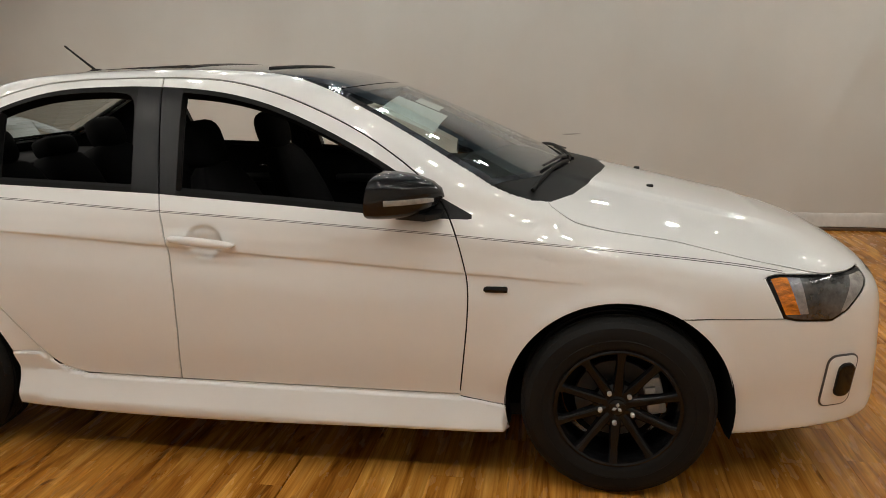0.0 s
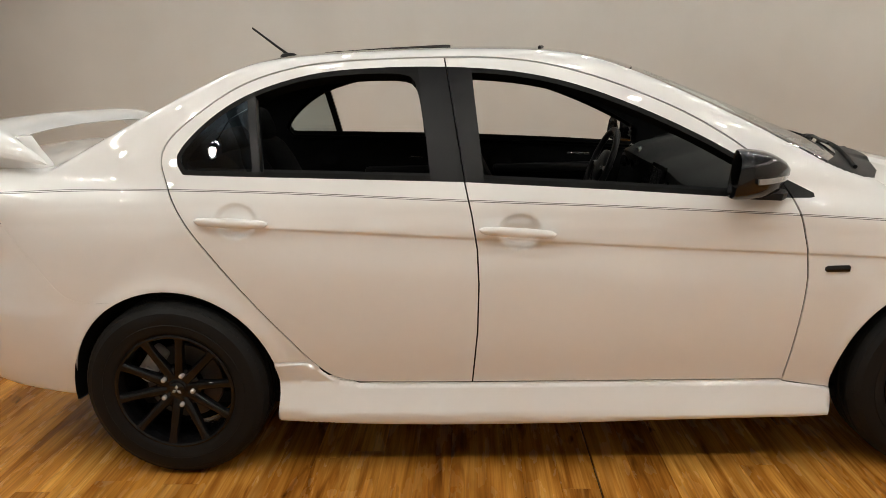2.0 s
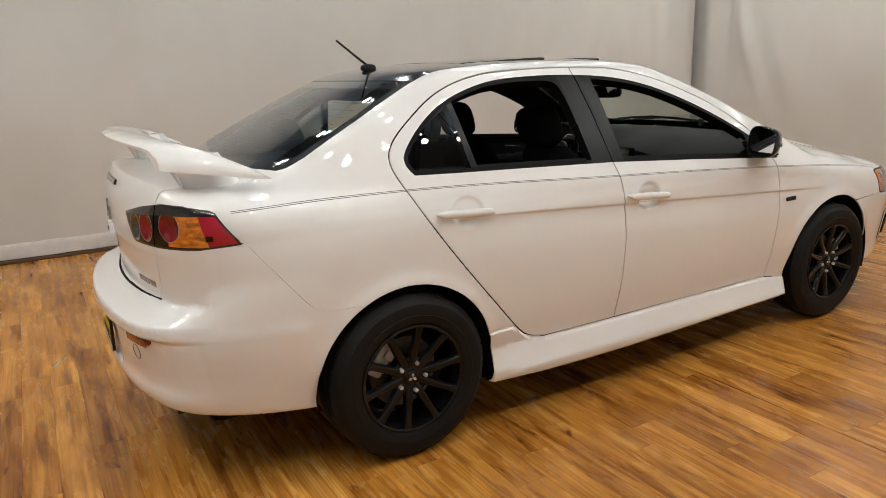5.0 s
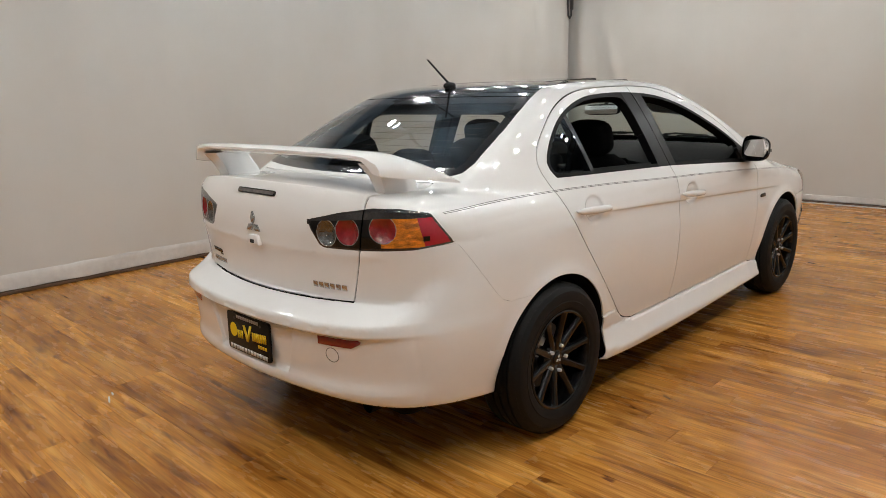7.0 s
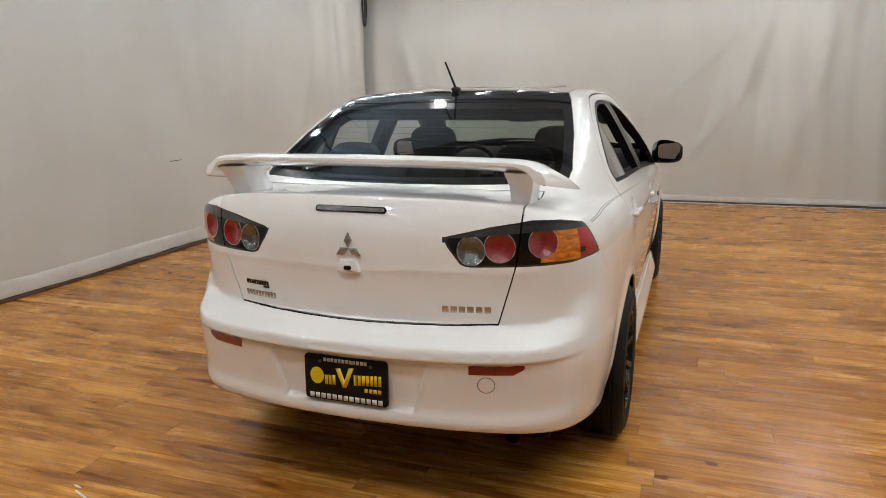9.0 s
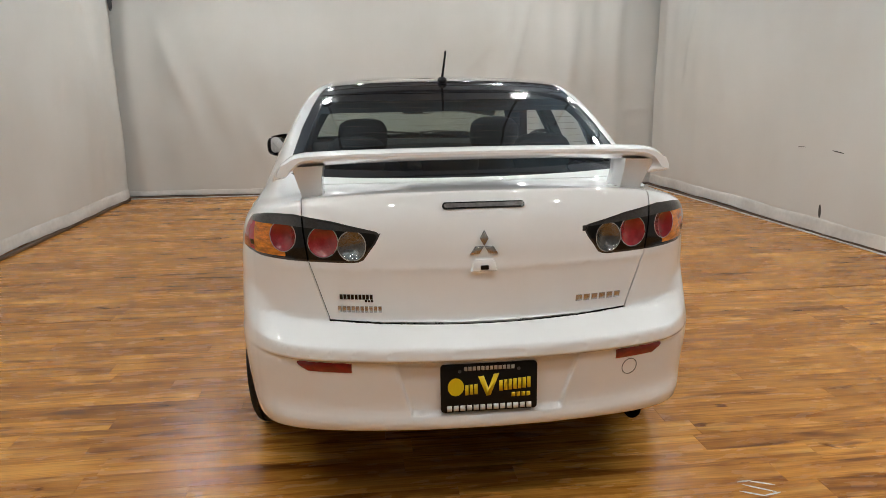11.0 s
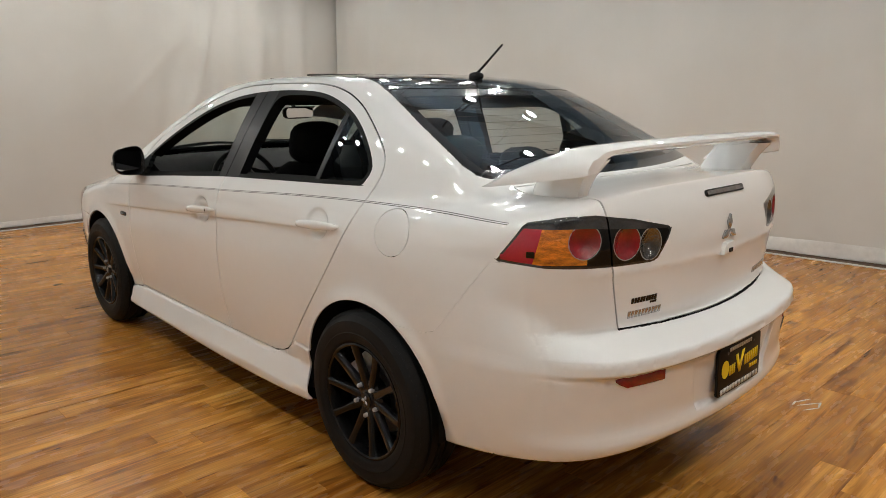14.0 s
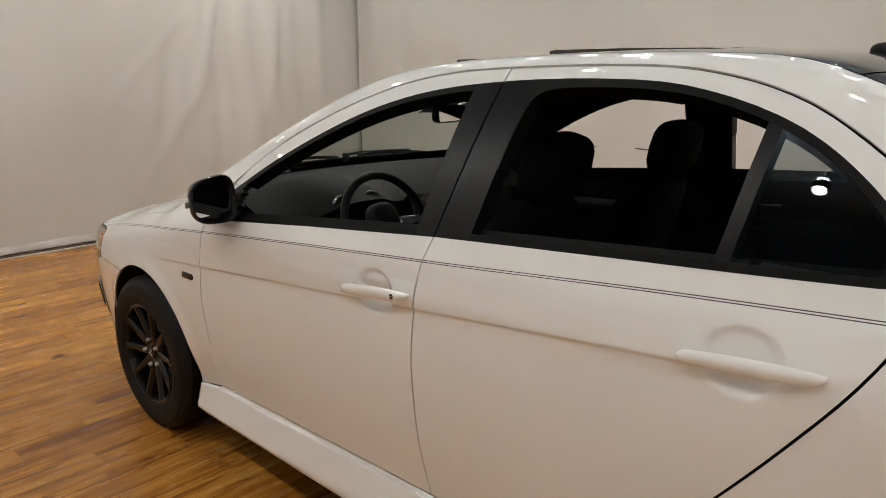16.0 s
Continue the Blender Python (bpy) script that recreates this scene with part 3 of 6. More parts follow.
side = lambda c: (np.abs(c[:, 1]) > 0.45) & (np.abs(c[:, 0]) < 2.0)
up = lambda c: (c[:, 2] > np.where(c[:, 0] > 0.9, 0.90, 0.98)) & (np.abs(c[:, 1]) < 0.78)
rear = lambda c: (c[:, 0] < -1.6)
ahead = lambda c: (c[:, 0] > 1.0)
cut(f_arch, lambda c: (np.abs(c[:, 1]) > 0.5) & (c[:, 2] < 0.8))
for d in (-GAP, GAP):
    cut(offset(f_door, d), side)
    cut(offset(f_mid, d), lambda c: side(c) & (f_door(c) < 0.01))
    cut(offset(f_inner, d), lambda c: up(c) & (c[:, 0] > -1.90) & (c[:, 0] < 1.32))
    cut(offset(f_bonnet, d), lambda c: ahead(c) & (c[:, 0] < 1.95) & (c[:, 2] > 0.74) & (f_inner(c) > 0))
    cut(offset(f_bonnet_front, d), lambda c: (c[:, 0] > 1.95) & (c[:, 2] > 0.62))
    cut(offset(f_boot, d), lambda c: rear(c) & (c[:, 2] > 0.68))
    cut(offset(f_boot_low, d), lambda c: rear(c) & (f_boot(c) < 0.02) & (c[:, 0] < -2.0))
    cut(offset(f_boot_front, d), lambda c: rear(c) & (f_boot(c) < 0.02) & (c[:, 2] > 1.0))
    cut(offset(f_rear_bumper, d * 0.17), lambda c: rear(c) | ((c[:, 0] < -1.4) & (np.abs(c[:, 1]) > 0.6)))
    cut(offset(f_front_bumper, d * 0.8), lambda c: (c[:, 0] > 1.4) & (np.abs(c[:, 1]) > 0.5))
    cut(offset(f_filler, d * 0.5), lambda c: (c[:, 1] > 0.5) & (np.abs(c[:, 0] + 1.46) < 0.15) & (c[:, 2] > 0.8))
for d in (0.0, 0.016):
    cut(offset(f_win, d), lambda c: side(c) & (c[:, 2] > 0.9))
f_open_rear = lambda p: smax(f_win(p) + 0.016, f_brear(p), 0.045)
inside_win = lambda c: side(c) & (c[:, 2] > 0.93) & (f_win(c) < 0.0)
for f in (f_bfront, f_brear, offset(f_bar, -0.014), offset(f_bar, 0.014)):
    cut(f, inside_win)
cut(f_open_rear, lambda c: inside_win(c) & (f_brear(c) < 0) & (c[:, 0] > -0.8) & (c[:, 2] > 1.2))
inside_top = lambda c: up(c) & (f_inner(c) < 0.0)
for f in (offset(f_header, -0.003), offset(f_header, 0.003), offset(f_back_top, -0.003), offset(f_back_top, 0.003), f_back_base, f_screen_base,
          offset(f_inner, 0.04), offset(f_header, -0.045), offset(f_back_top, 0.065), offset(f_back_base, -0.045), offset(f_screen_base, 0.03)):
    cut(f, inside_top)
cut(f_head, lambda c: (c[:, 0] > 1.6) & (np.abs(c[:, 1]) > 0.55))
cut(offset(f_head, -0.003), lambda c: (c[:, 0] > 1.6) & (np.abs(c[:, 1]) > 0.5))
for f in (f_amber, f_amber2, f_silver, f_corner, lambda p: p[:, 2] - 0.662, lambda p: p[:, 2] - 0.770, offset(f_head, 0.006)):
    cut(f, lambda c: (c[:, 0] > 1.6) & (np.abs(c[:, 1]) > 0.55) & (f_head(c) < 0))
cut(f_grille, lambda c: c[:, 0] > 2.0)
cut(f_tail, lambda c: rear(c) & (c[:, 2] > 0.85))
cut(offset(f_tail, 0.007), lambda c: rear(c) & (c[:, 2] > 0.85) & (f_tail(c) < 0))
in_tail = lambda c: rear(c) & (c[:, 2] > 0.85) & (f_tail(c) < -0.007)
for f in (f_lamp_top, lambda p: p[:, 2] - 0.915, lambda p: TAIL_U(p) - 0.70, f_clear, f_red_in, f_red_out, f_amber_tail, offset(f_clear, -RING), offset(f_red_in, -RING), offset(f_red_out, -RING)):
    cut(f, in_tail)
for d in (-GAP * 0.5, GAP * 0.5):
    cut(offset(f_skirt, d), lambda c: (np.abs(c[:, 1]) > 0.6) & (c[:, 0] > -1.05) & (c[:, 0] < 1.02) & (c[:, 2] < 0.5))
for d in (-0.0032, -0.0013, 0.0013, 0.0032):
    cut(offset(f_stripe, d), lambda c: (np.abs(c[:, 1]) > 0.6) & (c[:, 0] > -1.92) & (c[:, 0] < 1.83))

for hx, hz in ((-0.113, 0.874), (-1.047, 0.925)):
    for k in (0.8, 0.92, 1.04, 1.2):
        cut(lambda p: np.hypot((p[:, 0] - hx) / 0.064, (p[:, 2] - hz) / 0.053) - k, lambda c: (np.abs(c[:, 1]) > 0.7) & (np.abs(c[:, 0] - hx) < 0.12))
for d in (-0.002, 0.004, 0.010):
    cut(lambda p: p[:, 2] - crease_z(p[:, 0]) + d, lambda c: (np.abs(c[:, 1]) > 0.7) & (c[:, 0] > -1.2) & (c[:, 0] < 1.2))
for d in (-0.43, -0.38, -0.592, -0.599, -0.603, -0.607, -0.616, -0.630, -0.648, -0.653, -0.658, -0.668, -0.678, -0.690, -0.700, -0.708):
    cut(lambda p: p[:, 2] + d, lambda c: c[:, 0] < -1.9)
f_lip = lambda p: (rear_x(AY(p), p[:, 2]) - p[:, 0]) * 0.9 - (p[:, 2] - top_height(p[:, 0], AY(p))) * 0.95
for d in (-0.012, -0.005, 0.0, 0.005, 0.012):
    cut(offset(f_lip, d), lambda c: (c[:, 0] < -2.0) & (c[:, 2] > 1.03))
cut(lambda p: p[:, 2] - under_z(p[:, 0]) - 0.007, lambda c: c[:, 2] < 0.5)
for d in (0.0, 0.007, 0.014):
    cut(lambda p: AY(p) - lerp(p[:, 2], [0.42, 0.60], [0.238, 0.290]) - d, lambda c: (c[:, 0] < -2.1) & (c[:, 2] > 0.39) & (c[:, 2] < 0.61) & (np.abs(c[:, 1]) < 0.35))
for d in (-0.405, -0.425):
    cut(lambda p: p[:, 2] + d, lambda c: (c[:, 0] < -2.1) & (np.abs(c[:, 1]) < 0.32))
for d in (0.011, 0.005):
    cut(offset(f_skirt, d), lambda c: (np.abs(c[:, 1]) > 0.6) & (c[:, 0] > -1.05) & (c[:, 0] < 1.02) & (c[:, 2] < 0.5))
P = settle(P)
C = centre(P, T)
N = shape_normal(P)
FN = np.cross(P[T[:, 1]] - P[T[:, 0]], P[T[:, 2]] - P[T[:, 0]])
flip = (FN * N[T].mean(1)).sum(1) < 0
T[flip] = T[flip][:, ::-1]
CN = shape_normal(C)
a_, x_, z_ = np.abs(C[:, 1]), C[:, 0], C[:, 2]
V = {k: f(C) for k, f in dict(arch=f_arch, door=f_door, win=f_win, mid=f_mid, bf=f_bfront, br=f_brear, bar=f_bar, inner=f_inner, header=f_header, btop=f_back_top,
                              bbase=f_back_base, sbase=f_screen_base, bonnet=f_bonnet, bfr=f_bonnet_front, head=f_head, amber=f_amber, amber2=f_amber2, fb=f_front_bumper,
                              rb=f_rear_bumper, tail=f_tail, boot=f_boot, blow=f_boot_low, bootf=f_boot_front, skirt=f_skirt, stripe=f_stripe, filler=f_filler,
                              clear=f_clear, rin=f_red_in, rout=f_red_out, ambt=f_amber_tail, grille=f_grille).items()}
KIND = np.full(len(T), "", dtype="U24")


def claim(name, mask):
    KIND[(KIND == "") & mask] = name


claim("none", (a_ > 0.5) & (z_ < 0.8) & (V["arch"] < 0))
claim("none", (a_ > 0.56) & (CN[:, 2] < -0.6) & (z_ < 0.5) & (V["arch"] < 0.01))
claim("underbody", (z_ < 0.45) & (z_ < under_z(x_) + 0.007))
is_up = (z_ > np.where(x_ > 0.9, 0.90, 0.98)) & (a_ < 0.78)
# glass house, top
span = is_up & (x_ > -1.86) & (x_ < 1.30) & (V["bbase"] > 0)
claim("none", span & (np.abs(V["inner"]) < GAP) & (V["bbase"] > 0) & (V["header"] * V["btop"] < 0))
on_top = span & (V["inner"] < 0)
claim("none", on_top & ((np.abs(V["header"]) < 0.003) | (np.abs(V["btop"]) < 0.003)))
claim("cowl", on_top & (V["sbase"] > 0))
claim("screen_frit", on_top & (V["header"] > 0) & ((V["inner"] > -0.04) | (V["header"] < 0.045) | (V["sbase"] > -0.03)))
claim("rear_frit", on_top & (V["btop"] < 0) & ((V["inner"] > -0.04) | (V["btop"] > -0.065) | (V["bbase"] < 0.045)))
claim("windscreen", on_top & (V["header"] > 0))
claim("rear_window", on_top & (V["btop"] < 0))
claim("roof", on_top)
# side windows and black trim
sidewin = (a_ > 0.45) & (z_ > 0.9) & (V["win"] < 0) & (np.abs(x_) < 1.5)
claim("none", sidewin & ((np.abs(V["mid"]) < GAP) | (np.abs(V["door"]) < GAP)))
claim("mirror_sail", sidewin & (x_ > 0.60 + (1.0 - z_) * 0.1))
claim("rear_pillar_trim", sidewin & (V["br"] > 0) & (V["mid"] < 0))
claim("front_pillar_trim", sidewin & (V["bf"] < 0) & (V["mid"] > 0))
claim("front_window_seal", sidewin & (V["bf"] > 0) & (V["win"] > -0.016))
claim("rear_window_seal", sidewin & ((V["win"] > -0.016) | ((f_open_rear(C) > 0) & (V["br"] < 0) & (x_ > -0.8) & (z_ > 1.2))))
claim("rear_window_bar", sidewin & (V["br"] < 0) & (np.abs(V["bar"]) < 0.014))
claim("quarter_glass", sidewin & (V["bar"] < 0))
claim("none", sidewin)
# lamps
tail = (x_ < -1.6) & (z_ > 0.85) & (V["tail"] < 0)
claim("none", (x_ < -1.6) & (z_ > 0.68) & (np.abs(V["boot"]) < GAP) & (V["bootf"] < 0.0) & (V["blow"] > -GAP))
lid = V["boot"] < 0
claim("tail_rim_lid", tail & lid & (V["tail"] > -0.007))
claim("tail_rim", tail & (V["tail"] > -0.007))
band = f_lamp_top(C) > 0
claim("tail_band_lid", tail & lid & band)
claim("tail_band", tail & band)
claim("tail_ring_lid", tail & lid & ((V["clear"] < RING) & (V["clear"] > 0) | (V["rin"] > 0) & (V["rin"] < RING) & (V["clear"] > 0)))
claim("tail_clear", tail & lid & (V["clear"] < 0))
claim("tail_red_in", tail & lid & (V["rin"] < 0))
claim("tail_black_lid", tail & lid)
claim("tail_ring", tail & (V["rout"] > 0) & (V["rout"] < RING) & (V["ambt"] < 0))
claim("tail_red_out", tail & (V["rout"] < 0))
claim("tail_amber", tail & (V["ambt"] < 0) & (TAIL_U(C) > 0.70) & (z_ > 0.915))
claim("tail_red_end", tail & (V["ambt"] > 0))
claim("tail_black", tail)
head = (x_ > 1.6) & (a_ > 0.55) & (V["head"] < 0)
claim("head_black", head & (V["head"] > -0.006))
claim("head_amber", head & (V["amber"] < 0) & (V["amber2"] > 0) & (z_ > 0.662))
claim("head_silver", head & (V["amber2"] > 0) & (f_silver(C) < 0) & (z_ > 0.662))
claim("head_tip", head & (f_corner(C) > 0) & (z_ > 0.662))
claim("head_black", head & (V["amber2"] < 0))
claim("head_lens", head)
claim("none", (x_ > 1.6) & (a_ > 0.55) & (V["head"] < 0.003))
claim("grille", (x_ > 2.0) & (V["grille"] < 0))
# stripes
claim("pinstripe", (a_ > 0.6) & (x_ > -1.90) & (x_ < 1.82) & (np.abs(V["stripe"]) < 0.0032) & (np.abs(V["stripe"]) > 0.0013) & (np.abs(V["door"]) > GAP) & ((V["door"] > 0) | (np.abs(V["mid"]) > GAP)))
# panels
is_side = (a_ > 0.45) & (np.abs(x_) < 2.0)
claim("none", is_side & (np.abs(V["door"]) < GAP))
claim("none", is_side & (V["door"] < 0) & (np.abs(V["mid"]) < GAP))
claim("front_door", is_side & (V["door"] < 0) & (V["mid"] > 0))
claim("rear_door", is_side & (V["door"] < 0))
claim("none", (C[:, 1] > 0.5) & (np.abs(V["filler"]) < GAP * 0.5) & (x_ < -1.2) & (z_ > 0.8))
claim("filler_flap", (C[:, 1] > 0.5) & (V["filler"] < 0) & (x_ < -1.2) & (z_ > 0.8))
sk = (a_ > 0.6) & (x_ > -1.05) & (x_ < 1.02) & (z_ < 0.5)
claim("none", sk & (np.abs(V["skirt"]) < GAP * 0.5))
claim("side_skirt", sk & (V["skirt"] < 0))
claim("none", (x_ < -1.4) & (a_ > 0.5) & (np.abs(V["rb"]) < GAP * 0.17) & (a_ > 0.6))
claim("none", (x_ < -2.0) & (V["boot"] < 0) & (np.abs(V["blow"]) < GAP))
claim("boot_lid", (x_ < -1.6) & (V["boot"] < 0) & (V["blow"] > 0) & (V["bootf"] < -GAP))
claim("none", (x_ < -1.6) & (V["boot"] < 0) & (np.abs(V["bootf"]) < GAP) & (z_ > 1.0))
claim("rear_bumper", (x_ < -1.4) & (V["rb"] < 0))
claim("none", (x_ > 1.4) & (a_ > 0.5) & (np.abs(V["fb"]) < GAP * 0.8) & (x_ < 1.95))
claim("none", (x_ > 1.95) & (np.abs(V["bfr"]) < GAP) & (z_ > 0.6) & (a_ < 0.52))
claim("front_bumper", (x_ > 1.4) & ((V["fb"] < 0) | (V["bfr"] > 0)))
claim("none", (x_ > 1.0) & (x_ < 1.95) & (z_ > 0.74) & (np.abs(V["bonnet"]) < GAP) & (V["inner"] > GAP))
claim("bonnet", (x_ > 1.0) & (V["bonnet"] < 0) & (z_ > 0.6) & (V["inner"] > 0))
claim("front_wing", (x_ > 0.70))
claim("quarter_panel", np.ones(len(T), bool))

car = thing("car", "white four-door saloon car with black roof, parked on wooden floor", "car")


def sheet(name, mask, mat, parent, label="", flange=0.007, dent=None):
    """A panel of the skin, with its edges turned inwards."""
    t = T[mask]
    if not len(t):
        return None
    used, inv = np.unique(t, return_inverse=True)
    t = inv.reshape(-1, 3)
    p, n = P[used], N[used]
    if dent:
        field, wide, deep = dent
        p = p - n * (deep * (1 - np.clip(1 + field(p) / wide, 0, 1) ** 2))[:, None]
    verts, faces, normals = [p], t.tolist(), [n[t.ravel()]]
    if flange:
        e = np.concatenate([t[:, [0, 1]], t[:, [1, 2]], t[:, [2, 0]]])
        key = np.sort(e, 1)
        _, first, count = np.unique(key, axis=0, return_index=True, return_counts=True)
        e = e[first[count == 1]]
        k = len(e)
        base = len(p)
        verts += [p[e[:, 0]], p[e[:, 1]], p[e[:, 1]] - flange * n[e[:, 1]], p[e[:, 0]] - flange * n[e[:, 0]]]
        quads = np.stack([base + k + np.arange(k), base + np.arange(k), base + 3 * k + np.arange(k), base + 2 * k + np.arange(k)], 1)
        faces += quads.tolist()
        fn = np.cross(p[e[:, 1]] - p[e[:, 0]], n[e[:, 0]])
        fn /= np.maximum(np.linalg.norm(fn, axis=1, keepdims=True), 1e-9)
        normals.append(np.repeat(fn, 4, 0))
    mesh = bpy.data.meshes.new(name)
    mesh.from_pydata(np.concatenate(verts).tolist(), [], faces)
    mesh.polygons.foreach_set("use_smooth", [True] * len(mesh.polygons))
    if not dent:
        mesh.normals_split_custom_set(np.concatenate(normals).tolist())
    return finish(name, mesh, mat, parent, label)


RIGHT, LEFT = C[:, 1] < 0, C[:, 1] >= 0
sheet("underbody", KIND == "underbody", UNDER, car, "dark underside", 0)
bonnet = sheet("bonnet", KIND == "bonnet", PAINT, car)
boot_lid = sheet("boot_lid", KIND == "boot_lid", PAINT, car)
roof = sheet("roof", KIND == "roof", BLACK_PAINT, car, "gloss black roof")
front_bumper = sheet("front_bumper", KIND == "front_bumper", PAINT, car)
rear_bumper = sheet("rear_bumper", KIND == "rear_bumper", PAINT, car)
sheet("grille", KIND == "grille", PLASTIC, front_bumper, "black grille")
sheet("cowl", KIND == "cowl", SEAL, car, "black plastic cowl below the windscreen")
windscreen = sheet("windscreen", KIND == "windscreen", SCREEN_GLASS, car, "clear green-tinted windscreen", 0.005)
rear_window = sheet("rear_window", KIND == "rear_window", BACK_GLASS, car, "smoked rear window", 0.005)
sheet("glass_border", KIND == "screen_frit", BLACK_PAINT, windscreen, "black glass border", 0.005)
sheet("glass_border", KIND == "rear_frit", BLACK_PAINT, rear_window, "black glass border", 0.005)
windscreen.visible_shadow = rear_window.visible_shadow = False
DOOR = {}
for s, on in ((-1, RIGHT), (1, LEFT)):
    wing = sheet("front_wing", on & (KIND == "front_wing"), PAINT, car)
    quarter = sheet("quarter_panel", on & (KIND == "quarter_panel"), PAINT, car)
    if s > 0:
        sheet("filler_flap", KIND == "filler_flap", PAINT, quarter)
    sheet("side_skirt", on & (KIND == "side_skirt"), PAINT, car)
    fd = DOOR[s, "front"] = sheet("front_door", on & (KIND == "front_door"), PAINT, car)
    rd = DOOR[s, "rear"] = sheet("rear_door", on & (KIND == "rear_door"), PAINT, car)
    sheet("mirror_sail", on & (KIND == "mirror_sail"), PLASTIC, fd, "black plastic corner piece", 0.02)
    sheet("window_seal", on & (KIND == "front_window_seal"), SEAL, fd, "black rubber seal round the open window", 0.045)
    sheet("pillar_trim", on & (KIND == "front_pillar_trim"), BLACK_TRIM, fd, "satin black pillar trim", 0.04)
    sheet("window_seal", on & (KIND == "rear_window_seal"), SEAL, rd, "black rubber seal round the open window", 0.045)
    sheet("pillar_trim", on & (KIND == "rear_pillar_trim"), BLACK_TRIM, rd, "satin black pillar trim", 0.04)
    sheet("window_bar", on & (KIND == "rear_window_bar"), BLACK_TRIM, rd, "black window divider", 0.03)
    q = sheet("quarter_glass", on & (KIND == "quarter_glass"), SIDE_GLASS, rd, "smoked fixed quarter window", 0.004)
    q.visible_shadow = False
    sheet("pinstripe", on & (KIND == "pinstripe"), STRIPE, car, "dark grey double pinstripe", 0)
    lamp = sheet("tail_lamp", on & (KIND == "tail_black"), LAMP_BLACK, quarter, "black bezel tail lamp with red and amber lenses", 0.01)
    for k, name, m, dent in (("tail_rim", "lamp_rim", LAMP_EDGE, None), ("tail_band", "lamp_trim", LAMP_BAND, None), ("tail_ring", "lamp_ring", LENS_RING, None), ("tail_red_out", "red_lens", RED_LENS, (f_red_out, 0.066, 0.022)),
                             ("tail_amber", "amber_lens", AMBER_LENS, None), ("tail_red_end", "red_lens", RED_END, None)):
        sheet(name, on & (KIND == k), m, quarter, flange=0.006, dent=dent)
    lamp = sheet("tail_lamp", on & (KIND == "tail_black_lid"), LAMP_BLACK, boot_lid, "black bezel tail lamp with red and clear lenses", 0.01)
    for k, name, m, dent in (("tail_rim_lid", "lamp_rim", LAMP_EDGE, None), ("tail_band_lid", "lamp_trim", LAMP_BAND, None), ("tail_ring_lid", "lamp_ring", LENS_RING, None), ("tail_red_in", "red_lens", RED_LENS, (f_red_in, 0.060, 0.020)),
                             ("tail_clear", "clear_lens", BOWL, (f_clear, 0.052, 0.022))):
        sheet(name, on & (KIND == k), m, boot_lid, flange=0.006, dent=dent)
    lens = sheet("headlamp", on & (KIND == "head_lens"), LAMP_GREY, car, "smoked headlamp with an amber marker", 0.01)
    sheet("lamp_tip", on & (KIND == "head_tip"), CLEAR_LENS, lens, "bright lamp corner", 0.008)
    sheet("silver_reflector", on & (KIND == "head_silver"), CLEAR_LENS, lens, "silver lamp reflector", 0.008)
    sheet("amber_lens", on & (KIND == "head_amber"), AMBER_LENS, lens, "amber side marker", 0.008)
    sheet("lamp_rim", on & (KIND == "head_black"), LAMP_BLACK, lens, flange=0.008)

# dark inner shell: cabin lining, door cards and what shows behind the joints
PI, TI = surface_net(0.03, -0.034)
KEEP_P, KEEP_T = P, T
P, T = PI, TI
for f in (offset(f_win, 0.020), f_brear, f_bfront, offset(f_bar, -0.016), offset(f_bar, 0.016)):
    cut(f, lambda c: side(c) & (c[:, 2] > 0.9))
cut(offset(f_inner, 0.035), lambda c: up(c) & (c[:, 0] > -1.90) & (c[:, 0] < 1.32))
for f in (offset(f_header, -0.07), offset(f_back_top, 0.09), offset(f_back_base, -0.06), offset(f_screen_base, 0.02)):
    cut(f, up)
cut(offset(f_arch, -0.012), lambda c: (np.abs(c[:, 1]) > 0.5) & (c[:, 2] < 0.8))
C = centre(P, T)
N = shape_normal(P)
FN = np.cross(P[T[:, 1]] - P[T[:, 0]], P[T[:, 2]] - P[T[:, 0]])
flip = (FN * N[T].mean(1)).sum(1) < 0
T[flip] = T[flip][:, ::-1]
a_, x_, z_ = np.abs(C[:, 1]), C[:, 0], C[:, 2]
wv = f_win(C)
hole = (a_ > 0.45) & (z_ > 0.93) & (wv < -0.020) & (x_ < 0.62) & ~((f_brear(C) > 0) & (f_bfront(C) < 0)) & (np.abs(f_bar(C)) > 0.016)
glassy = (z_ > 0.98) & (a_ < 0.78) & (f_inner(C) < -0.035)
hole |= glassy & (f_header(C) > 0.07) & (f_screen_base(C) < -0.02)
hole |= glassy & (f_back_top(C) < -0.09) & (f_back_base(C) > 0.06)
hole |= (a_ > 0.5) & (z_ < 0.8) & (f_arch(C) < 0.012)
lining = sheet("cabin_lining", ~hole, LINING, car, "dark cabin lining", 0.0)
P, T = KEEP_P, KEEP_T

# ---------------------------------------------------------------- things fixed to the car
def skin(x, z, s):
    """A point of the car's flank at x, z and the way out of it; s: +1 left, -1 right."""
    ys = np.linspace(0.95, 0.3, 651)
    f = shape(np.full(651, x), ys, np.full(651, z))
    y = ys[int(np.argmax(f < 0))]
    p = np.array([[x, s * y, z]])
    return Vector(p[0]), Vector(shape_normal(p)[0])


def stern(y, z):
    """A point of the car's rear face."""
    xs = np.linspace(-2.4, -1.5, 901)
    f = shape(xs, np.full(901, y), np.full(901, z))
    p = np.array([[xs[int(np.argmax(f < 0))], y, z]])
    return Vector(p[0]), Vector(shape_normal(p)[0])


